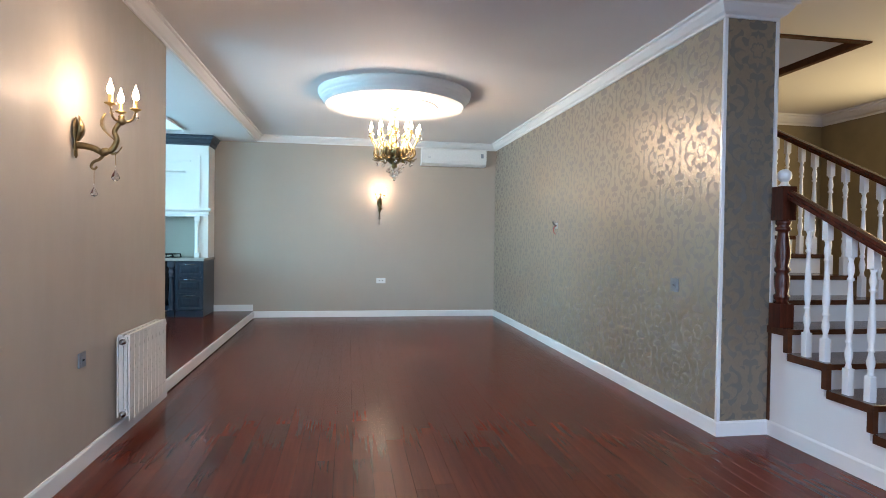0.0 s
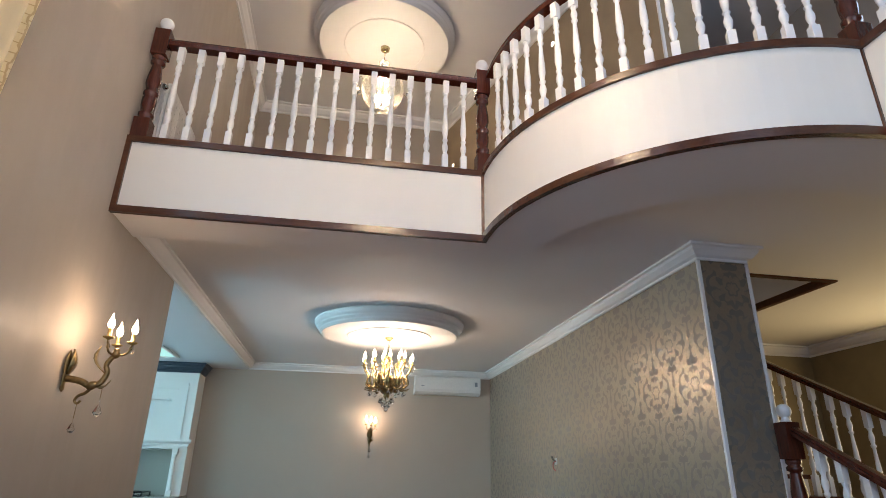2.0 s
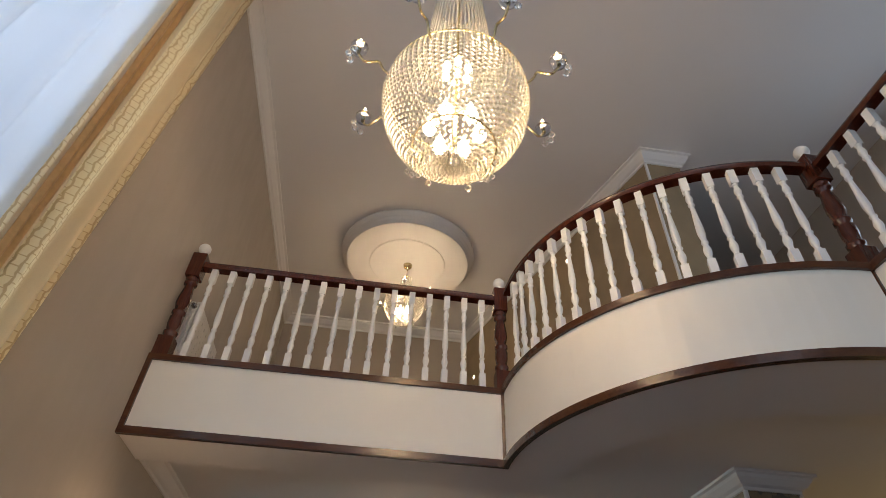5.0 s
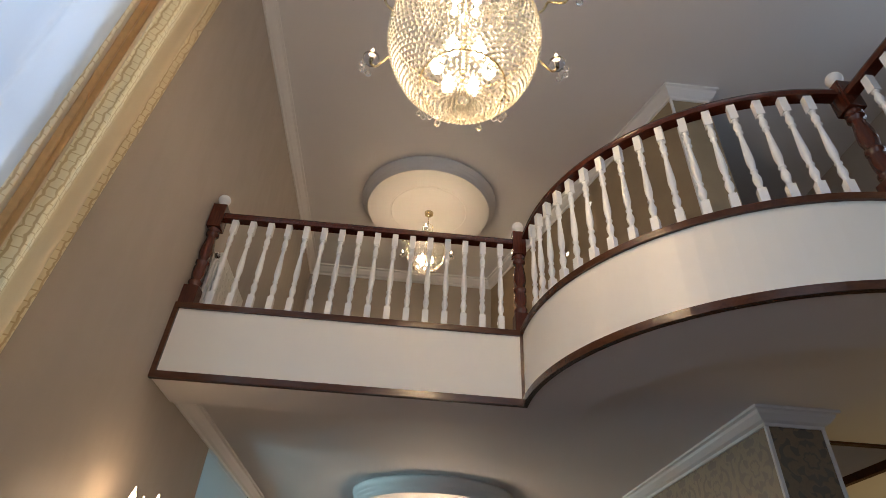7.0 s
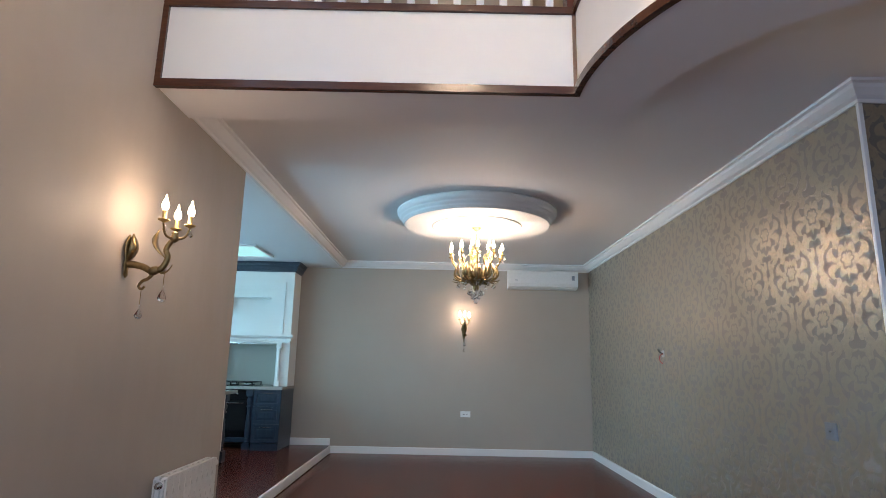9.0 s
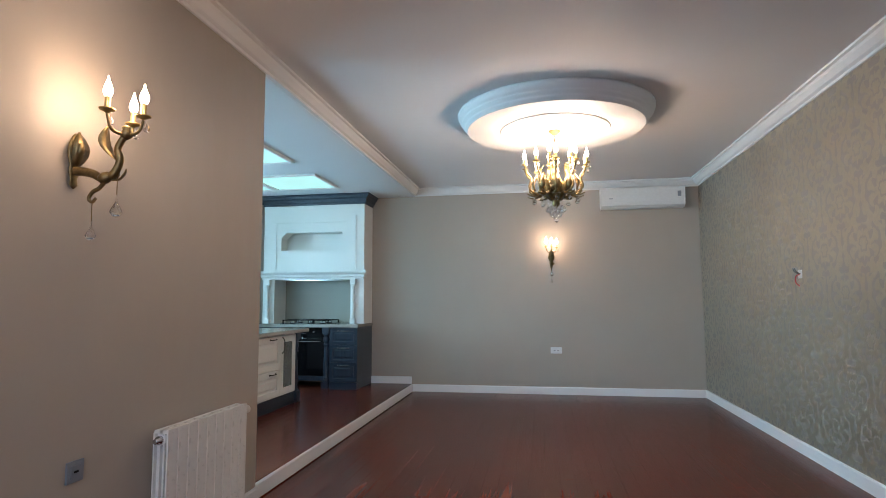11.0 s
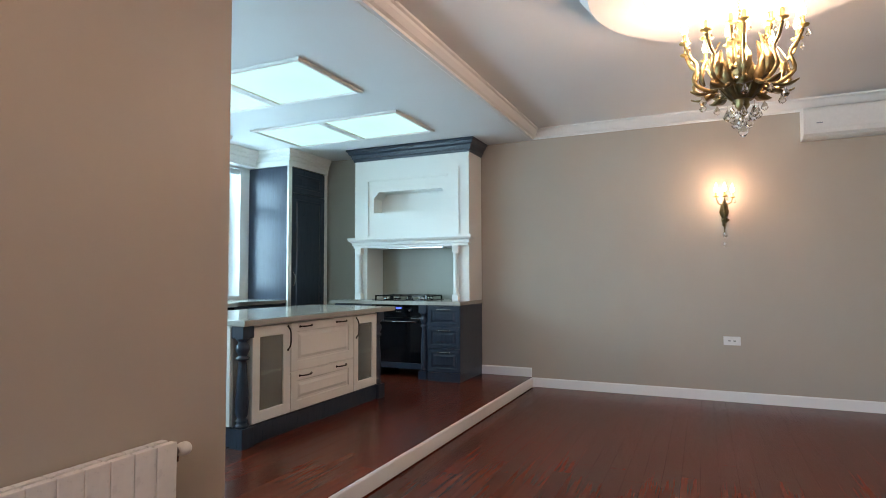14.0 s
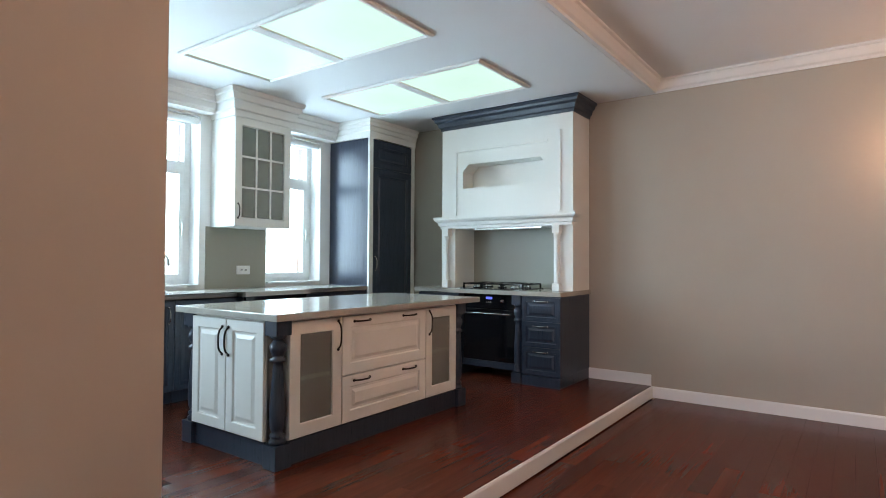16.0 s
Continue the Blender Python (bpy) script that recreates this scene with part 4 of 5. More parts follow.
# tap at the sink
tp = thing("kitchen_tap", "tall white swan-neck kitchen tap", "tap", "", (-4.33, 7.28, KZ + 0.855), 0)
part("base", lathe(B(), [(0.026, 0), (0.026, 0.05), (0.016, 0.06), (0.014, 0.08)], segs=16), M_METALW, tp)
part("spout", tube(B(), [(0, 0, 0.06), (0, 0, 0.2), (0.01, 0, 0.27), (0.05, 0, 0.31), (0.11, 0, 0.31), (0.15, 0, 0.27), (0.155, 0, 0.22)], 0.012, 10), M_METALW, tp)
part("lever", tube(B(), [(0, 0.02, 0.045), (0, 0.08, 0.07)], 0.007, 8), M_METALW, tp)

# luminous ceiling panels in moulded frames
for y0, y1 in ((7.05, 7.89), (8.46, 9.30)):
    lp = thing("ceiling_light", "pair of luminous ceiling panels in white moulded frames", "ceiling light", "kitchen ceiling lights", (-3.67, y0, KCEIL - 0.002))
    W, Dp = 1.76, y1 - y0
    fr = [(0, 0), (W, 0), (W, Dp), (0, Dp)]
    part("frame", sweep(B(), fr, [(0, 0), (0, -0.012), (0.012, -0.022), (0.03, -0.022), (0.042, -0.010), (0.045, 0)], True), M_PLASTER, lp)
    part("divider", box(B(), W / 2 - 0.04, 0.044, -0.02, W / 2 + 0.04, Dp - 0.044, -0.0005, 0.005), M_PLASTER, lp)
    for x0, x1 in ((0.044, W / 2 - 0.041), (W / 2 + 0.041, W - 0.044)):
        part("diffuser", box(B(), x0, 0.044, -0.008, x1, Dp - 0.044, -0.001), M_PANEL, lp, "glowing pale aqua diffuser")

# ---- lamps ----
M_CRYSTAL = clear_glass("cut_crystal", (0.98, 0.97, 0.94), 0.03)
M_BEAD = frosted("warm_crystal_bead", (0.93, 0.90, 0.80))
M_BEAD.node_tree.nodes["Principled BSDF"].inputs["Roughness"].default_value = 0.12
M_CUP = clear_glass("pale_blue_glass_cup", (0.72, 0.80, 0.95), 0.05)
M_CANDLE = plain("gilded_candle_sleeve", (0.5, 0.36, 0.14), 0.35, 0.8)
M_GILT = plain("pale_gilt_metal", (0.62, 0.5, 0.28), 0.25, 0.9, 0.15)

FLAME = [(0.007, 0), (0.011, 0.004), (0.0165, 0.017), (0.017, 0.027), (0.0125, 0.045), (0.0065, 0.06), (0.003, 0.073), (0.0016, 0.082)]
INNER_ME = mesh_of(lathe(B(), FLAME, segs=12), "bulb", M_BRIGHT)
FLAME_ME = mesh_of(lathe(B(), FLAME, segs=12), "bulb", M_BULB)


def drop_bm(h=0.05, r=0.012, n=6):
    """A faceted pear drop hanging from z = 0."""
    b = lathe(B(), [(0.0015, 0), (0.002, -0.3 * h), (r * 0.75, -0.62 * h), (r, -0.78 * h), (r * 0.55, -0.95 * h), (0.001, -h)], segs=n)
    for f in b.faces:
        f.smooth = False
    return b


DROP_ME = mesh_of(drop_bm(), "crystal_drop", M_CRYSTAL)
DROP_BIG = mesh_of(drop_bm(0.075, 0.019, 8), "crystal_drop", M_CRYSTAL)


def placed(name, me, parent, place, turn=0.0, scale=1.0):
    ob = new(name, me)
    ob.parent = parent
    ob.matrix_basis = pose(*place, 0, 0, turn) @ Matrix.Diagonal((scale, scale, scale, 1))
    return ob


def scroll(pts, n=22):
    """A smooth curve through the points (Catmull-Rom)."""
    P = [Vector(p) for p in pts]
    P = [2 * P[0] - P[1], *P, 2 * P[-1] - P[-2]]
    out = []
    per = max(2, n // (len(P) - 3))
    for k in range(1, len(P) - 2):
        for j in range(per):
            t = j / per
            a, b, c, d = P[k - 1:k + 3]
            out.append(0.5 * ((2 * b) + (c - a) * t + (2 * a - 5 * b + 4 * c - d) * t * t + (3 * b - a - 3 * c + d) * t ** 3))
    return out + [P[-2]]


def leaf(bm, base, tip, width, bend):
    """A curled cast leaf between two points."""
    b = bmesh.new()
    base, tip = Vector(base), Vector(tip)
    d = tip - base
    side = d.cross(Vector(bend)).normalized()
    rows = []
    for k in range(7):
        t = k / 6
        c = base + d * t + Vector(bend) * math.sin(t * math.pi) * 0.9
        w = width * (math.sin(math.pi * min(1, t * 0.9 + 0.1)) ** 0.8) + 0.0015
        rows.append([b.verts.new(c - side * w), b.verts.new(c + Vector(bend).normalized() * 0.006), b.verts.new(c + side * w), b.verts.new(c - Vector(bend).normalized() * 0.004)])
    for lo, hi in zip(rows, rows[1:]):
        for j in range(4):
            b.faces.new((lo[j], lo[(j + 1) % 4], hi[(j + 1) % 4], hi[j])).smooth = True
    b.faces.new(rows[0])
    b.faces.new(rows[-1])
    bmesh.ops.recalc_face_normals(b, faces=b.faces)
    return merged(bm, b)


def candle(parent, place, drop=True):
    """Drip pan, sleeve, lit bulb and a hanging drop on the end of an arm."""
    x, y, z = place
    cup = part("candle_cup", lathe(B(), [(0.004, -0.012), (0.012, -0.006), (0.027, 0.0), (0.029, 0.005), (0.022, 0.004), (0.010, 0.003), (0.0105, 0.05), (0.0095, 0.052)], (x, y, z), 16), M_CANDLE, parent)
    placed("bulb", FLAME_ME, cup, (x, y, z + 0.05))
    if drop:
        placed("crystal_drop", DROP_ME, cup, (x + 0.02, y, z - 0.004))
    return cup


# hall chandelier: antique brass, two tiers of candle bulbs
ch = thing("brass_chandelier", "antique brass chandelier with lit candle bulbs and crystal drops", "chandelier", "", (0.85, 7.13, 0))
part("canopy", lathe(B(), [(0.006, 2.698), (0.02, 2.701), (0.03, 2.714), (0.05, 2.728), (0.054, 2.737)], segs=20), M_BRASS, ch)
b = B()
for k in range(9):
    z = 2.698 - 0.020 * k
    pts = [(0.008 * math.cos(a) if k % 2 else 0, 0 if k % 2 else 0.008 * math.cos(a), z + 0.015 * math.sin(a)) for a in [2 * math.pi * j / 10 for j in range(11)]]
    tube(b, pts, 0.0025, 6)
part("chain", b, M_BRASS, ch)
part("stem", lathe(B(), [(0.006, 2.535), (0.018, 2.53), (0.022, 2.51), (0.010, 2.49), (0.012, 2.42), (0.03, 2.40), (0.034, 2.38), (0.018, 2.36), (0.02, 2.32), (0.05, 2.30), (0.075, 2.26), (0.085, 2.22), (0.078, 2.17), (0.05, 2.13), (0.03, 2.11), (0.035, 2.09), (0.02, 2.07), (0.004, 2.055)][::-1], segs=24), M_BRASS, ch)
for tier, n, r, z, r0, z0 in (("outer", 10, 0.275, 2.425, 0.07, 2.22), ("inner", 5, 0.16, 2.47, 0.04, 2.31)):
    for k in range(n):
        a = 2 * math.pi * (k + 0.5) / n
        c, s = math.cos(a), math.sin(a)
        prof = [(r0, z0), (r0 + 0.35 * (r - r0), z0 - 0.05), (r0 + 0.8 * (r - r0), z0 + 0.0), (r0 + 0.72 * (r - r0), z0 + 0.09), (r0 + 0.88 * (r - r0), z - 0.07), (r, z - 0.012)]
        b = tube(B(), scroll([(q * c, q * s, h) for q, h in prof]), 0.012, 8, 0.008)
        leaf(b, ((r0 + 0.25 * (r - r0)) * c, (r0 + 0.25 * (r - r0)) * s, z0 - 0.03), ((r0 + 0.9 * (r - r0)) * c, (r0 + 0.9 * (r - r0)) * s, z0 - 0.045), 0.036, (0, 0, -0.03))
        leaf(b, ((r0 + 0.55 * (r - r0)) * c, (r0 + 0.55 * (r - r0)) * s, z0 - 0.02), ((r0 + 0.45 * (r - r0)) * c, (r0 + 0.45 * (r - r0)) * s, z0 + 0.13), 0.034, (0.03 * c, 0.03 * s, 0.0))
        arm = part("arm", b, M_BRASS, ch)
        candle(arm, (r * c, r * s, z))
        placed("crystal_drop", DROP_BIG, arm, ((r0 + 0.6 * (r - r0)) * c, (r0 + 0.6 * (r - r0)) * s, z0 - 0.05))
for k in range(8):
    a = 2 * math.pi * k / 8
    b = leaf(B(), (0.045 * math.cos(a), 0.045 * math.sin(a), 2.12), (0.135 * math.cos(a), 0.135 * math.sin(a), 2.33), 0.048, (0.03 * math.cos(a), 0.03 * math.sin(a), 0))
    part("cast_leaf", b, M_BRASS, ch)
    placed("crystal_drop", DROP_BIG, ch, (0.07 * math.cos(a), 0.07 * math.sin(a), 2.10), 0, 1.1)
for k in range(5):
    a = 2 * math.pi * (k + 0.5) / 5
    placed("crystal_drop", DROP_BIG, ch, (0.035 * math.cos(a), 0.035 * math.sin(a), 2.05), 0, 1.0)
b = lathe(B(), [(0.002, 2.0), (0.006, 1.995), (0.022, 1.965), (0.024, 1.955), (0.012, 1.935), (0.001, 1.93)][::-1], segs=10)
part("crystal_ball", b, M_CRYSTAL, ch)
part("bottom_rod", lathe(B(), [(0.003, 1.998), (0.003, 2.06)], segs=8), M_BRASS, ch)
for k in range(5):
    a = 2 * math.pi * k / 5
    point_lamp("brass_chandelier_light", (0.85 + 0.21 * math.cos(a), 7.13 + 0.21 * math.sin(a), 2.365), HALL_W / 5, HALL, 0.04)


def sconce(place, turn):
    """A scrolling cast brass wall light with three candle bulbs. Local: the wall at y = 0, out is -y."""
    ob = thing("wall_sconce", "antique brass scroll wall light with three lit candle bulbs", "wall light", "wall sconces", place, turn)
    b = lathe(B(), [(0.004, -0.09), (0.02, -0.075), (0.016, -0.05), (0.026, -0.03), (0.022, 0.0), (0.028, 0.02), (0.034, 0.05), (0.03, 0.085), (0.016, 0.115), (0.003, 0.13)], (0, 0, 0), 14)
    b.transform(Matrix.Translation((0, -0.012, 0)) @ Matrix.Diagonal((1, 0.42, 1, 1)))
    leaf(b, (0, -0.02, 0.0), (0, -0.026, 0.135), 0.042, (0, -0.02, 0))
    leaf(b, (0, -0.022, 0.02), (0, -0.03, 0.11), 0.022, (0, -0.022, 0))
    part("backplate", b, M_BRASS, ob)
    b = tube(B(), scroll([(0, -0.015, -0.02), (0, -0.06, -0.025), (0, -0.10, -0.035), (0, -0.145, -0.055), (0, -0.19, -0.035), (0, -0.212, 0.015), (0, -0.20, 0.055), (0, -0.215, 0.09), (0, -0.235, 0.115)], 40), 0.0185, 10, 0.012)
    lathe(b, [(0.004, -0.02), (0.015, -0.01), (0.017, 0), (0.015, 0.01), (0.004, 0.02)], (0, -0.06, -0.025), 12, Matrix.Rotation(radians(90), 4, "X"))
    tube(b, scroll([(0, -0.16, -0.05), (0, -0.13, -0.09), (0, -0.10, -0.105), (0, -0.085, -0.13), (0, -0.10, -0.145), (0, -0.115, -0.13)], 20), 0.009, 8, 0.006)
    leaf(b, (0, -0.205, 0.01), (0, -0.155, 0.155), 0.034, (0, 0.042, 0.0))
    leaf(b, (0.006, -0.165, -0.045), (0.008, -0.235, -0.02), 0.03, (0.012, 0, -0.025))
    lathe(b, [(0.006, -0.03), (0.02, -0.02), (0.023, 0.0), (0.018, 0.02), (0.006, 0.03)], (0, -0.152, -0.052), 12, Matrix.Rotation(radians(70), 4, "X"))
    leaf(b, (0, -0.15, -0.05), (0, -0.20, -0.005), 0.022, (0, -0.02, -0.02))
    lathe(b, [(0.005, -0.022), (0.02, -0.012), (0.024, 0.0), (0.014, 0.016), (0.018, 0.026), (0.006, 0.034)], (0, -0.235, 0.115), 14)
    body = part("scroll_arm", b, M_BRASS, ob)
    for x, y, z in ((-0.070, -0.205, 0.19), (0.070, -0.205, 0.175), (0.0, -0.305, 0.178)):
        q = (x * 0.6, -0.235 + (y + 0.235) * 0.6)
        arm = part("branch", tube(B(), scroll([(0, -0.235, 0.12), (q[0] * 0.7, -0.235 + (q[1] + 0.235) * 0.7, 0.112), (q[0] * 1.35, -0.235 + (q[1] + 0.235) * 1.35, 0.128), (x, y, z - 0.012)], 16), 0.007, 8, 0.005), M_BRASS, ob)
        candle(arm, (x, y, z))
    for y, z, s in ((-0.205, -0.05, 1.2), (-0.10, -0.15, 1.0)):
        part("drop_chain", tube(B(), [(0, y, z), (0, y, z - 0.07)], 0.0018, 6), M_BRASS, ob)
        placed("crystal_drop", DROP_BIG, ob, (0, y, z - 0.068), 0, s)
    lamp = point_lamp("sconce_light", (ob.matrix_basis @ Vector((0, -0.235, 0.24))), SCONCE_W, WARM, 0.05)
    return ob


sconce((XL, 4.055, 1.785), 90)
sconce((0.85, YF, 1.80), 0)


def strand_mesh(curves, r, name, material):
    """Octahedral beads along many strands, as one mesh."""
    vs, fs = [], []
    for pts in curves:
        for x, y, z in pts:
            k = len(vs)
            vs += [(x + r, y, z), (x - r, y, z), (x, y + r, z), (x, y - r, z), (x, y, z + r * 1.15), (x, y, z - r * 1.15)]
            fs += [(k + a, k + b, k + c) for a, b, c in ((0, 2, 4), (2, 1, 4), (1, 3, 4), (3, 0, 4), (2, 0, 5), (1, 2, 5), (3, 1, 5), (0, 3, 5))]
    me = bpy.data.meshes.new(name)
    me.from_pydata(vs, [], fs)
    me.materials.append(material)
    return me


def along(profile, a, step, start=0.0):
    """Points at even steps along a (radius, height) line, turned to the angle a."""
    out, left = [], start * step
    for (r0, z0), (r1, z1) in zip(profile, profile[1:]):
        d = math.hypot(r1 - r0, z1 - z0)
        u = left
        while u < d:
            t = u / d
            r = r0 + (r1 - r0) * t
            out.append((r * math.cos(a), r * math.sin(a), z0 + (z1 - z0) * t))
            u += step
        left = u - d
    return out


def ring_bm(bm, r, z, t):
    return tube(bm, [(r * math.cos(2 * math.pi * k / 40), r * math.sin(2 * math.pi * k / 40), z) for k in range(41)], t, 8)


def crystal_chandelier(name, label, place, k, n, top, power, arms=8, tint=GOLD):
    """A basket of bead strands with a tent of strands above and curved arms with glass cups. Local z = 0 at the basket's foot."""
    ob = thing(name, label, "chandelier", "", place)
    bowl = [(0.385, 0.56), (0.395, 0.50), (0.392, 0.42), (0.37, 0.32), (0.325, 0.22), (0.265, 0.14), (0.215, 0.105)]
    inner = [(0.205, 0.10), (0.19, 0.07), (0.15, 0.03), (0.09, 0.01), (0.03, 0.0)]
    tent = [(0.36, 0.59), (0.275, 0.68), (0.225, 0.82), (0.198, 1.05), (0.175, 1.35), (0.15, 1.66)] if arms == 8 else [(0.30, 0.59), (0.20, 0.68), (0.13, 0.85), (0.10, 1.10)]
    sc = lambda prof: [(r * k, z * k) for r, z in prof]
    for nm, prof, cnt, step, rad in (("bead_basket", bowl, n, 0.031, 0.0128), ("bead_bowl", inner, n // 2, 0.030, 0.0125), ("bead_tent", tent, n * 2 // 3, 0.032, 0.0095)):
        me = strand_mesh([along(sc(prof), 2 * math.pi * j / cnt, step * k, 0.5 * (j % 2)) for j in range(cnt)], rad * k, nm, M_BEAD)
        tagged(placed(nm, me, ob, (0, 0, 0)), "strung clear crystal beads", "", "", "stuff")
    for nm, r, z in (("rim_ring", 0.385, 0.575), ("lower_ring", 0.21, 0.10), ("tent_ring", *tent[-1])):
        part(nm, ring_bm(B(), r * k, z * k, 0.005 * k), M_GILT, ob, "gilt metal ring")
    part("centre_rod", lathe(B(), [(0.008 * k, 0.12 * k), (0.008 * k, top - 0.03)], segs=8), M_GILT, ob)
    part("canopy", lathe(B(), [(0.01, top - 0.06), (0.05 * k + 0.02, top - 0.035), (0.06 * k + 0.02, top)], segs=20), M_GILT, ob)
    for j in range(arms):
        a = 2 * math.pi * (j + 0.5) / arms - 0.09
        c, s = math.cos(a), math.sin(a)
        prof = sc([(0.392, 0.50), (0.43, 0.525), (0.455, 0.575), (0.485, 0.555), (0.535, 0.525), (0.575, 0.575)])
        arm = part("arm", tube(B(), scroll([(r * c, r * s, z) for r, z in prof]), 0.007 * k, 8), M_GILT, ob)
        x, y, z = 0.575 * k * c, 0.575 * k * s, 0.575 * k
        part("glass_cup", lathe(B(), [(r * k, h * k) for r, h in ((0.008, 0), (0.03, 0.006), (0.045, 0.025), (0.05, 0.05), (0.047, 0.05), (0.04, 0.026), (0.02, 0.012), (0.006, 0.01))], (x, y, z), 12), M_CUP, arm, "pale blue glass petal cup")
        part("candle_sleeve", lathe(B(), [(0.011 * k, 0.01 * k), (0.011 * k, 0.062 * k)], (x, y, z), 10), M_GILT, arm)
        placed("bulb", FLAME_ME, arm, (x, y, z + 0.06 * k), 0, k)
        for q in range(3):
            e = a + (q - 1) * 0.9
            placed("crystal_drop", DROP_BIG, arm, (x + 0.045 * k * math.cos(e), y + 0.045 * k * math.sin(e), z + 0.02 * k), 0, k)
    for j in range(6):
        a = 2 * math.pi * j / 6
        placed("crystal_drop", DROP_BIG, ob, (0.21 * k * math.cos(a), 0.21 * k * math.sin(a), 0.085 * k), 0, k)
    for j in range(6):
        a = 2 * math.pi * j / 6
        placed("bulb", INNER_ME, ob, (0.13 * k * math.cos(a), 0.13 * k * math.sin(a), 0.20 * k), 0, 2.0 * k)
        placed("bulb", INNER_ME, ob, (0.07 * k * math.cos(a + 0.5), 0.07 * k * math.sin(a + 0.5), 0.78 * k), 0, 1.2 * k)
    point_lamp(name + "_light", (place[0], place[1], place[2] + 0.25 * k), power, tint, 0.12 * k)
    point_lamp(name + "_light", (place[0], place[1], place[2] + 0.72 * k), power * 0.5, tint, 0.10 * k)
    return ob


crystal_chandelier("crystal_chandelier", "large basket chandelier of clear crystal beads, lit", (0.59, 2.33, 3.385), 0.90, 76, UPC - 3.37, VOID_W)
crystal_chandelier("small_crystal_chandelier", "small basket chandelier of clear crystal beads, lit", (0.56, 6.25, 5.14), 0.60, 60, UPC - 0.151 - 5.14, UPPER_W, 6, HALL)
for p in ((2.37, 5.53, 5.77), (2.21, 6.02, 5.40), (2.02, 6.61, 5.18), (1.67, 7.69, 5.36)):
    sp = thing("spotlight", "small lit round white spotlight on the gallery wall", "spotlight", "gallery spotlights", p, -72)
    m = Matrix.Rotation(radians(90), 4, "X")
    part("ring", lathe(B(), [(0.035, -0.02), (0.035, 0.004), (0.026, 0.008), (0.024, 0.004)], (0, 0, 0), 16, m), M_METALW, sp)
    part("lens", lathe(B(), [(0.024, 0.0), (0.023, 0.005)], (0, 0, 0), 16, m), M_SPOT, sp)

# ---- hall things ----
rad = thing("radiator", "white sectional radiator with chrome valve on the wall", "radiator", "", (XL - 0.016, 4.57, 0.13), 90)
# local: x along the wall, y = 0 at the wall, out is -y
n, w, h = 9, 0.0795, 0.541
sec = B()
box(sec, 0.001, -0.118, 0.0, w - 0.003, -0.110, h, 0.003)
box(sec, w / 2 - 0.012, -0.112, 0.02, w / 2 + 0.012, -0.042, h - 0.012, 0.003)
box(sec, 0.006, -0.045, 0.02, w - 0.008, -0.038, h - 0.015, 0.002)
for q in (-0.095, -0.072):
    box(sec, 0.008, q - 0.002, 0.05, w - 0.01, q + 0.002, h - 0.004, 0.001)
for z in (0.045, h - 0.045):
    lathe(sec, [(0.024, 0), (0.024, w - 0.001)], (0.0005, -0.078, z), 14, Matrix.Rotation(radians(90), 4, "Y"))
box(sec, 0.001, -0.112, h - 0.016, w - 0.003, -0.088, h - 0.001, 0.003)
box(sec, 0.001, -0.074, h - 0.016, w - 0.003, -0.046, h - 0.001, 0.003)
SEC = mesh_of(sec, "section", M_METALW)
for k in range(n):
    placed("section", SEC, rad, (w * k, 0, 0))
for x, z, s in ((0, 0.045, -1), (0, h - 0.045, -1), (n * w, h - 0.045, 1)):
    part("valve" if s > 0 else "bleed_plug", lathe(B(), [(0.02, 0), (0.02, 0.012), (0.013, 0.016), (0.013, 0.034), (0.006, 0.036)], (x, -0.078, z), 14, Matrix.Rotation(radians(90 * s), 4, "Y")), M_CHROME, rad, "chrome fitting")
part("thermostat_knob", lathe(B(), [(0.012, 0.03), (0.019, 0.036), (0.024, 0.05), (0.024, 0.07), (0.016, 0.082)], (n * w, -0.078, h - 0.045), 18, Matrix.Rotation(radians(90), 4, "Y")), M_METALW, rad, "white thermostat knob")
for x in (0.15, 0.56):
    part("bracket", box(B(), x, -0.07, h - 0.10, x + 0.02, 0.0, h - 0.07, 0.003), M_METALW, rad)
part("pipe", tube(B(), [(n * w + 0.03, -0.078, h - 0.045), (n * w + 0.03, -0.078, h - 0.075), (n * w + 0.03, -0.04, h - 0.08), (n * w + 0.03, -0.002, h - 0.08)], 0.009, 8), M_CHROME, rad)

up = copy_thing(rad, pose(XL - 0.016, 4.36, UPF + 0.06, 0, 0, 90))
tagged(up, "white sectional radiator on the gallery wall behind the railing", "radiator")

ac = thing("air_conditioner", "white wall-mounted split air conditioner under the crown", "air conditioner", "", (1.52, YF, 2.495))
b = B()
prism(b, [(0, 0.0), (-0.13, 0.0), (-0.185, 0.03), (-0.20, 0.09), (-0.20, 0.235), (-0.19, 0.262), (-0.16, 0.272), (0, 0.272)], 0.012, 1.058)
b.transform(Matrix(((0, 0, 1, 0), (1, 0, 0, -0.003), (0, 1, 0, 0), (0, 0, 0, 1))))
part("body", b, M_PLASTIC, ac)
for x in (0.0, 1.058):
    b = B()
    prism(b, [(0, -0.003), (-0.133, -0.003), (-0.19, 0.028), (-0.206, 0.09), (-0.206, 0.238), (-0.193, 0.267), (-0.16, 0.275), (0, 0.275)], 0, 0.012)
    b.transform(Matrix(((0, 0, 1, x), (1, 0, 0, -0.003), (0, 1, 0, 0), (0, 0, 0, 1))))
    part("end_cap", b, M_PLASTIC, ac)
part("air_flap", box(B(), 0.06, -0.175, 0.004, 1.0, -0.10, 0.010, 0.002), M_PLASTIC, ac)
part("front_panel", box(B(), 0.02, -0.2075, 0.07, 1.05, -0.2025, 0.238, 0.002), M_PLASTIC, ac)
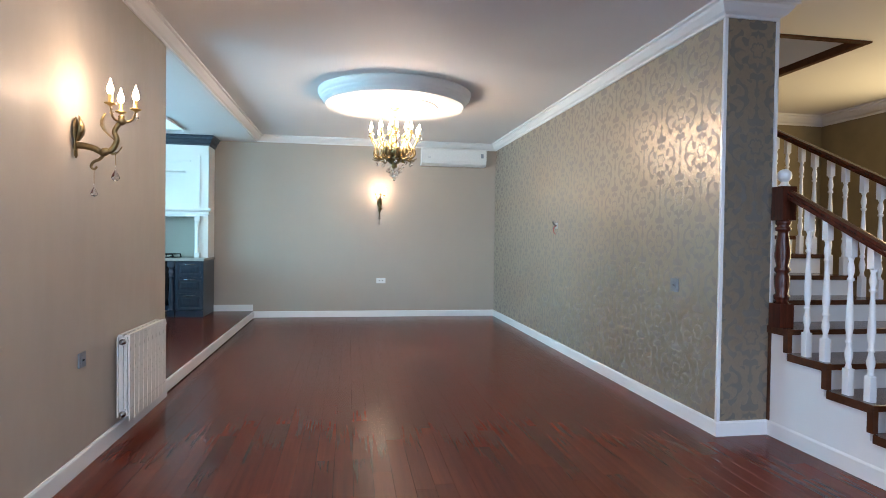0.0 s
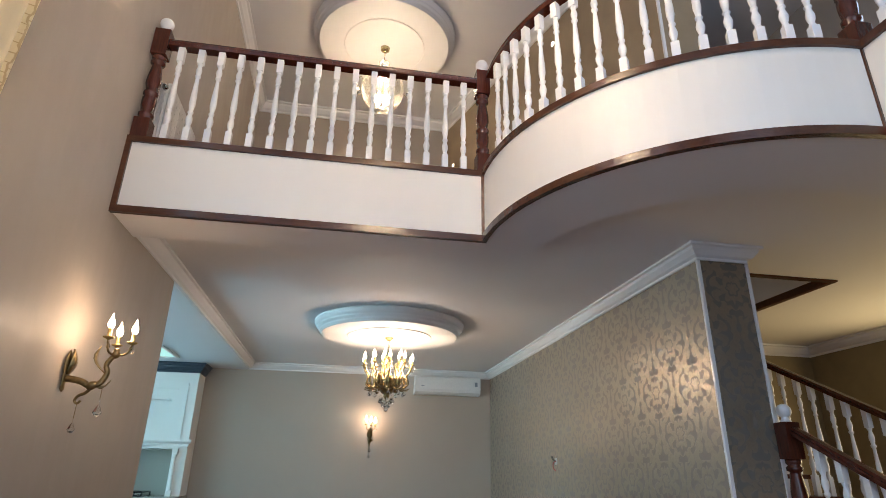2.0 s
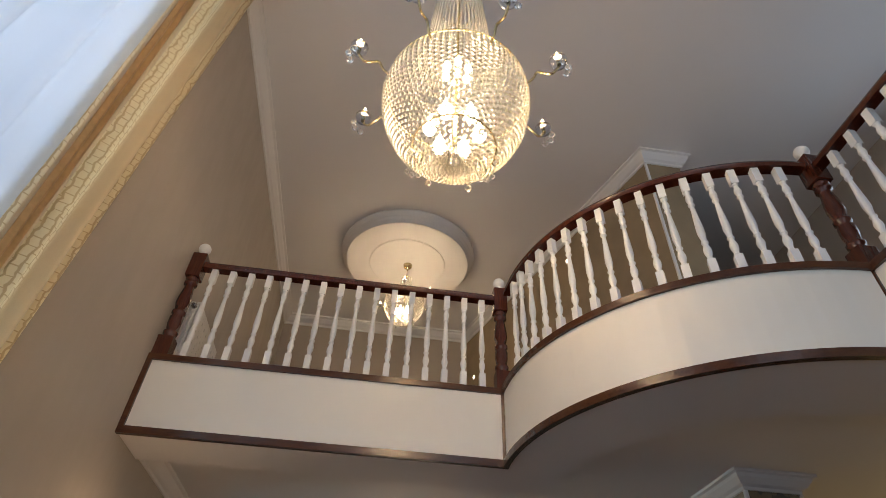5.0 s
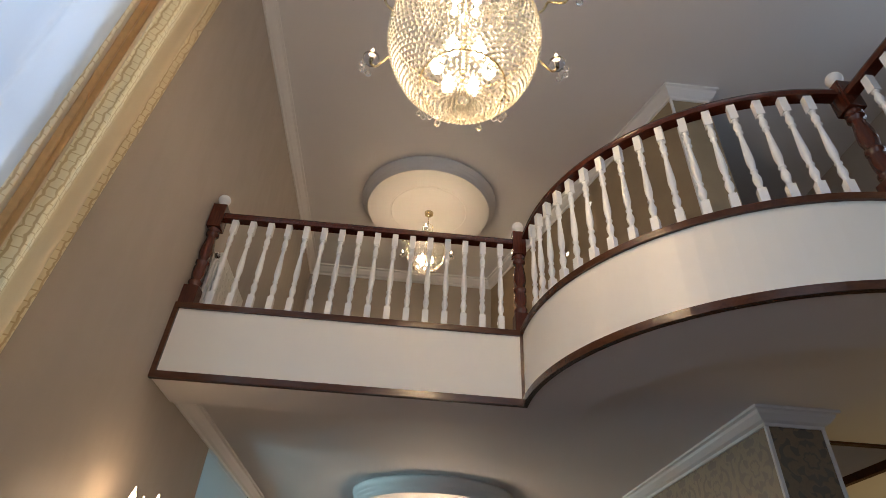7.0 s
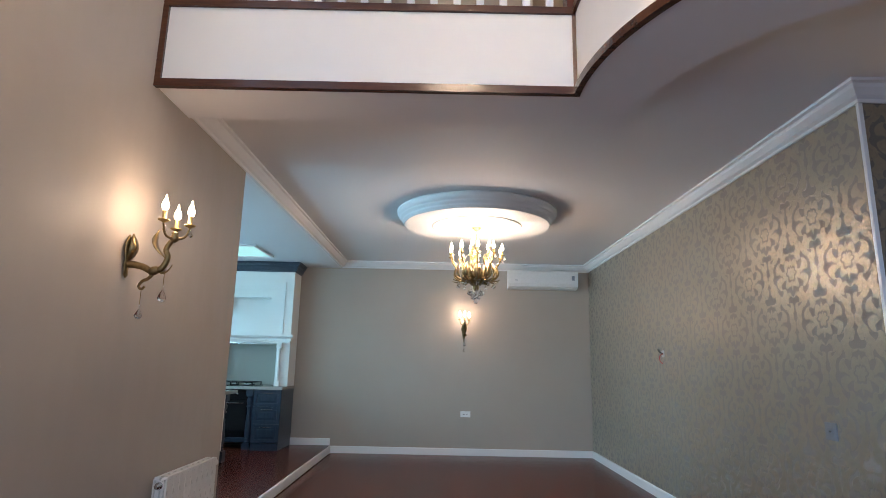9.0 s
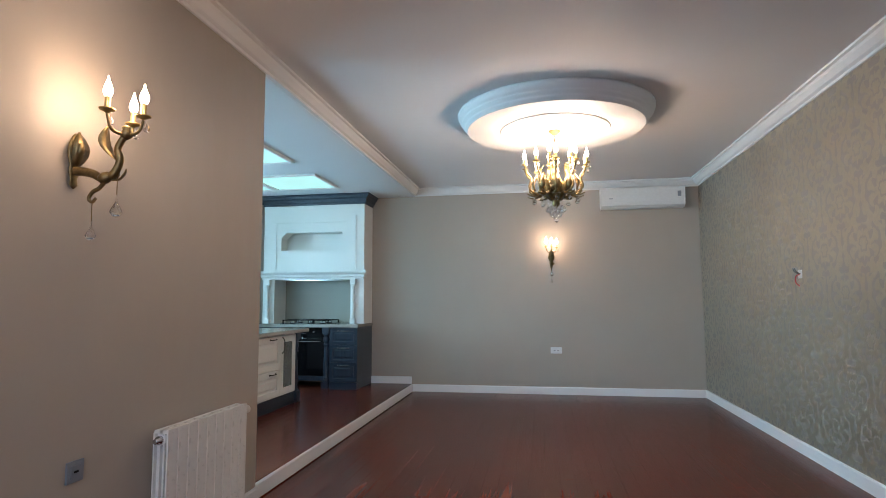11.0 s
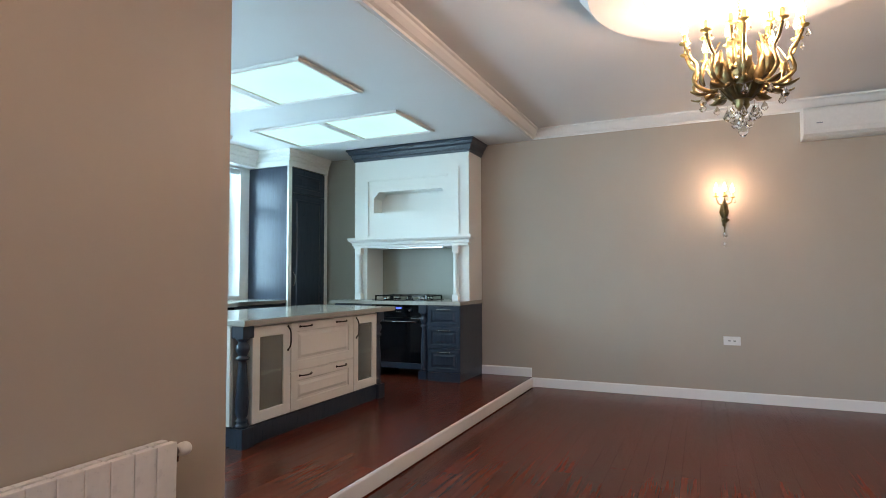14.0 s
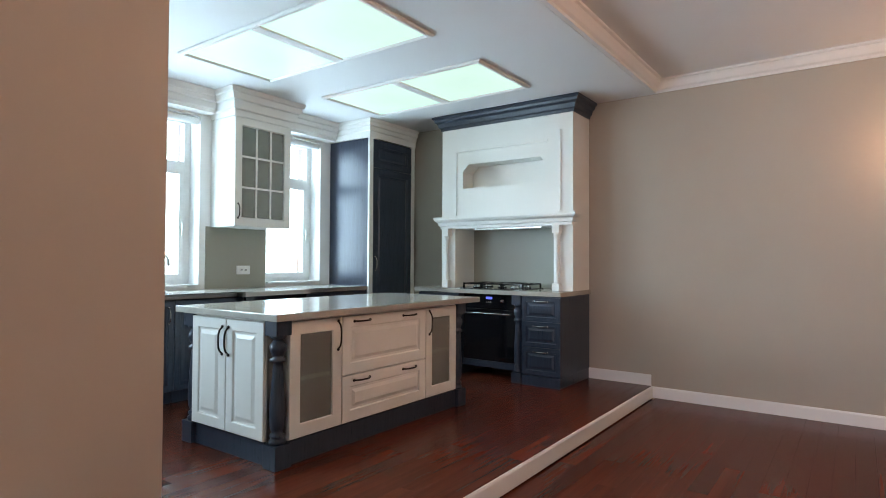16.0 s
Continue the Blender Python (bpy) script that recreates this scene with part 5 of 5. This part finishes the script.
part("badge", box(B(), 0.10, -0.2095, 0.115, 0.15, -0.207, 0.125), M_SOCKET, ac, "small grey maker's badge")
part("display", box(B(), 0.975, -0.2095, 0.13, 1.02, -0.207, 0.20, 0.002), M_SOCKET, ac, "small grey display")


def socket(place, turn, label, w=0.082, h=0.082, material=M_SOCKET, holes=1):
    ob = thing("wall_socket", label, "socket", "wall sockets", place, turn)
    part("plate", box(B(), -w / 2, -0.010, -h / 2, w / 2, -0.0005, h / 2, 0.003), material, ob)
    for k in range(holes):
        x = (k - (holes - 1) / 2) * 0.045
        part("insert", box(B(), x - 0.024, -0.013, -0.024, x + 0.024, -0.009, 0.024, 0.002), material, ob)
        part("slot", box(B(), x - 0.011, -0.0142, -0.004, x + 0.011, -0.0128, 0.004), M_BLACK, ob)
    return ob


socket((XL, 4.145, 0.605), 90, "grey switch plate low on the greige wall")
socket((XR, 4.728, 0.97), -90, "silver socket plate on the damask wall", 0.10, 0.10)
socket((0.89, YF, 0.59), 0, "white double socket on the greige end wall", 0.15, 0.085, M_PLASTIC, 2)
socket((KW + 0.012, 8.20, 1.135), 90, "white double socket on the kitchen splashback", 0.15, 0.085, M_PLASTIC, 2)
wr = thing("wall_cables", "red and black cable ends hanging from an open wall box", "cables", "", (XR, 7.245, 1.466), -90)
part("wall_box", box(B(), -0.035, -0.006, -0.035, 0.035, -0.0005, 0.035, 0.004), M_PLASTIC, wr)
M_RED, M_CABLE = plain("red_cable", (0.5, 0.02, 0.02), 0.4), plain("black_cable", (0.015, 0.015, 0.015), 0.4)
part("red_cable", tube(B(), scroll([(0, -0.004, 0.0), (0.01, -0.04, -0.02), (0.03, -0.05, -0.07), (0.07, -0.04, -0.10)]), 0.005, 6), M_RED, wr)
for x in (-0.018, 0.012):
    part("black_cable", tube(B(), scroll([(x, -0.004, 0.0), (x - 0.005, -0.035, 0.02), (x - 0.012, -0.045, 0.05)]), 0.004, 6), M_CABLE, wr)

# tall hall window: frame, sheer curtain and gold drape
hw = tagged(thing("window_2", "tall white framed hall window behind sheer curtains", "window"), kind="structure")
b = B()
for r in ((-0.7, 0.25, -0.63, 5.7), (2.68, 0.25, 2.75, 5.7), (-0.63, 0.25, 2.68, 0.32), (-0.63, 5.63, 2.68, 5.7), (-0.63, 2.9, 2.68, 2.98), (0.43, 0.32, 0.5, 5.63), (1.55, 0.32, 1.62, 5.63)):
    box(b, XL - 0.16, r[0], r[1], XL - 0.09, r[2], r[3], 0.004)
part("window_frame", b, M_PLASTIC, hw)


def folds(y0, y1, z0, z1, x, depth, n, seed, thick=0.004, lean=0.0):
    """Cloth hanging in soft uneven folds."""
    rnd = random.Random(seed)
    cols = 14 * n
    ph = [rnd.uniform(0, 6.28) for _ in range(6)]
    b = bmesh.new()
    rows = 16
    grid = []
    for i in range(rows + 1):
        v = i / rows
        line = []
        for j in range(cols + 1):
            u = j / cols
            f = math.sin(2 * math.pi * n * u + 0.8 * math.sin(5 * u + ph[0])) * 0.6 + 0.3 * math.sin(2 * math.pi * n * 0.47 * u + ph[1] + 1.2 * v) + 0.15 * math.sin(2 * math.pi * n * 2.1 * u + ph[2])
            line.append(b.verts.new((x + depth * f * (0.75 + 0.25 * v), y0 + (y1 - y0) * u + lean * u * (1 - v), z0 + (z1 - z0) * (1 - v))))
        grid.append(line)
    for i in range(rows):
        for j in range(cols):
            b.faces.new((grid[i][j], grid[i][j + 1], grid[i + 1][j + 1], grid[i + 1][j])).smooth = True
    bmesh.ops.solidify(b, geom=b.faces[:], thickness=thick)
    for f in b.faces:
        f.smooth = True
    return b


def sheer_material():
    n = Nodes("sheer_white_voile")
    f = n.noise(n.coords((1, 60, 60)), 8, 3)
    col = n.mix(f, (0.74, 0.78, 0.84), (0.86, 0.88, 0.92))
    thin, both = n.add("BsdfTranslucent"), n.add("MixShader")
    n.link(col, thin.inputs[0])
    both.inputs[0].default_value = 0.72
    n.link(n.bsdf.outputs[0], both.inputs[1])
    n.link(thin.outputs[0], both.inputs[2])
    n.link(both.outputs[0], n.tree.nodes["Material Output"].inputs[0])
    return n.out(col, 0.7)


def lace_material():
    """Gold satin with net-like embroidered bands that run down the flared drape."""
    n = Nodes("gold_embroidered_drape")
    t, sep = n.add("TexCoord"), n.add("SeparateXYZ")
    n.link(t.outputs["Object"], sep.inputs[0])
    width = n.math("MULTIPLY_ADD", sep.outputs[2], 0.0813, 0.24)
    u = n.math("DIVIDE", n.math("SUBTRACT", sep.outputs[1], 2.27), width)
    comb = n.add("CombineXYZ")
    n.link(sep.outputs[2], comb.inputs[0])
    n.link(n.math("MULTIPLY", u, 0.5), comb.inputs[1])
    net = n.add("TexBrick", i_Scale=1.0)
    for key, v in (("Mortar Size", 0.0032), ("Mortar Smooth", 0.5), ("Brick Width", 0.048), ("Row Height", 0.019)):
        net.inputs[key].default_value = v
    warp = n.add("TexNoise", i_Scale=16.0, i_Detail=2.0)
    n.link(comb.outputs[0], warp.inputs["Vector"])
    mixv = n.add("Mix")
    mixv.data_type = "VECTOR"
    mixv.inputs[0].default_value = 0.025
    n.link(comb.outputs[0], mixv.inputs[4])
    n.link(warp.outputs["Color"], mixv.inputs[5])
    n.link(mixv.outputs[1], net.inputs["Vector"])
    band = n.ramp(u, ((0.0, (1, 1, 1)), (0.07, (1, 1, 1)), (0.10, (0, 0, 0)), (0.34, (0, 0, 0)), (0.38, (1, 1, 1)), (0.66, (1, 1, 1)), (0.69, (0, 0, 0)), (0.79, (0, 0, 0)), (0.82, (1, 1, 1)), (1.0, (1, 1, 1))))
    weave = n.noise(t.outputs["Object"], 320, 2)
    slow = n.noise(n.coords((1, 12, 1.2)), 3.0, 3)
    base = n.mix(weave, (0.70, 0.54, 0.34), (0.84, 0.68, 0.47))
    base = n.mix(n.math("MULTIPLY", slow, 0.35), base, (0.82, 0.68, 0.46))
    thread = n.mix(net.outputs["Fac"], (0.92, 0.80, 0.58), (0.66, 0.50, 0.29))
    n.bump(n.math("MULTIPLY", net.outputs["Fac"], band), -0.5, 0.004)
    n.bsdf.inputs["Transmission Weight"].default_value = 0.15
    return n.out(n.mix(band, base, thread), 0.42)


M_SHEER, M_LACE = sheer_material(), lace_material()
tagged(part("sheer_curtain", folds(-0.9, 2.50, 0.03, 6.0, XL + 0.09, 0.075, 13, 3, 0.002), M_SHEER), "white sheer voile curtain over the tall window", "curtain")
M_HEM = plain("orange_gold_hem", (0.74, 0.48, 0.23), 0.4, 0.0, 0.12)
drape = tagged(part("gold_drape", folds(2.27, 2.51, 0.02, 6.05, XL + 0.13, 0.045, 4, 5, 0.006, 0.49), M_LACE), "pale gold embroidered drape with orange hem beside sheer curtain", "curtain")
part("hem", folds(2.325, 2.365, 0.02, 6.05, XL + 0.165, 0.014, 1, 6, 0.008, 0.075), M_HEM, drape, "orange gold woven stripe")
tagged(part("curtain_cornice", box(B(), XL + 0.001, -1.4, 5.98, XL + 0.26, 3.02, UPC - 0.002, 0.01), M_PLASTER), "white box cornice hiding the curtain rail", "cornice")

# ---- floorboards, one by one ----
def plank_mesh(w, length, t, name, material):
    """A board with eased upper edges, its origin at one lower corner."""
    e = 0.0011
    vs = [(0.0001, 0.0001, 0), (w - 0.0001, 0.0001, 0), (w - 0.0001, length - 0.0001, 0), (0.0001, length - 0.0001, 0),
          (0.0001, 0.0001, t - e), (w - 0.0001, 0.0001, t - e), (w - 0.0001, length - 0.0001, t - e), (0.0001, length - 0.0001, t - e),
          (e, e, t), (w - e, e, t), (w - e, length - e, t), (e, length - e, t)]
    fs = [(0, 3, 2, 1), (8, 9, 10, 11)]
    for k in range(4):
        j = (k + 1) % 4
        fs += [(k, j, 4 + j, 4 + k), (4 + k, 4 + j, 8 + j, 8 + k)]
    me = bpy.data.meshes.new(name)
    me.from_pydata(vs, [], fs)
    me.materials.append(material)
    return me, vs, fs


PW = 0.1055
rnd = random.Random(11)
floor_ob = bpy.data.objects["floor"]
PLANKS = {n: plank_mesh(PW, n, 0.02, "plank", M_PLANK)[0] for n in (0.7, 0.9, 1.1)}
rest_v, rest_f = [], []


def add_rest(x, y, length, z, w=PW):
    _, vs, fs = plank_mesh(w, length, 0.02, "tmp", M_PLANK_REST)
    k = len(rest_v)
    rest_v.extend((x + a, y + b, z + c) for a, b, c in vs)
    rest_f.extend(tuple(k + i for i in f) for f in fs)


count = 0
cols = int((3.2 - XL) / PW) + 1
for c in range(cols):
    x, y = XL + c * PW, 1.0 - rnd.choice((0.0, 0.25, 0.5, 0.7))
    while y < YF:
        length = rnd.choice((0.7, 0.9, 1.1))
        z = -0.02 + rnd.uniform(-0.0002, 0.0002)
        if y + length > YF:
            add_rest(x, y, YF - y, z)
        elif y > 1.9 and y < 7.6 and x < XR and count < 300:
            ob = new("plank", PLANKS[length])
            ob.parent = floor_ob
            ob.location = (x, y, z)
            count += 1
        else:
            add_rest(x, y, length, z)
        y += length
for c in range(int((XE - 3.2) / PW) + 1):
    add_rest(XL + (cols + c) * PW, YB, 9.2, -0.02)
for c in range(cols):
    add_rest(XL + c * PW, YB, 2.5, -0.0225)
joined = bpy.data.meshes.new("floorboards")
joined.from_pydata(rest_v, [], rest_f)
joined.materials.append(M_PLANK_REST)
ob = new("floorboards", joined)
ob.parent = floor_ob
tagged(ob, "red-brown varnished floorboards", "", "", "stuff")
for me in [m for m in bpy.data.meshes if m.name.startswith("tmp")]:
    bpy.data.meshes.remove(me)
rest_v, rest_f = [], []
for c in range(int((KX - KW) / PW)):
    x, y = KX - (c + 1) * PW, 5.0 - rnd.choice((0.0, 0.25, 0.5, 0.7))
    while y < YF:
        length = min(rnd.choice((0.7, 0.9, 1.1)), YF - y)
        add_rest(x, y, length, KZ - 0.02 + rnd.uniform(-0.0002, 0.0002))
        y += length
joined = bpy.data.meshes.new("kitchen_floorboards")
joined.from_pydata(rest_v, [], rest_f)
joined.materials.append(M_PLANK_REST)
ob = new("kitchen_floorboards", joined)
ob.parent = bpy.data.objects["kitchen_floor"]
tagged(ob, "red-brown varnished kitchen floorboards", "", "", "stuff")
for me in [m for m in bpy.data.meshes if m.name.startswith("tmp")]:
    bpy.data.meshes.remove(me)
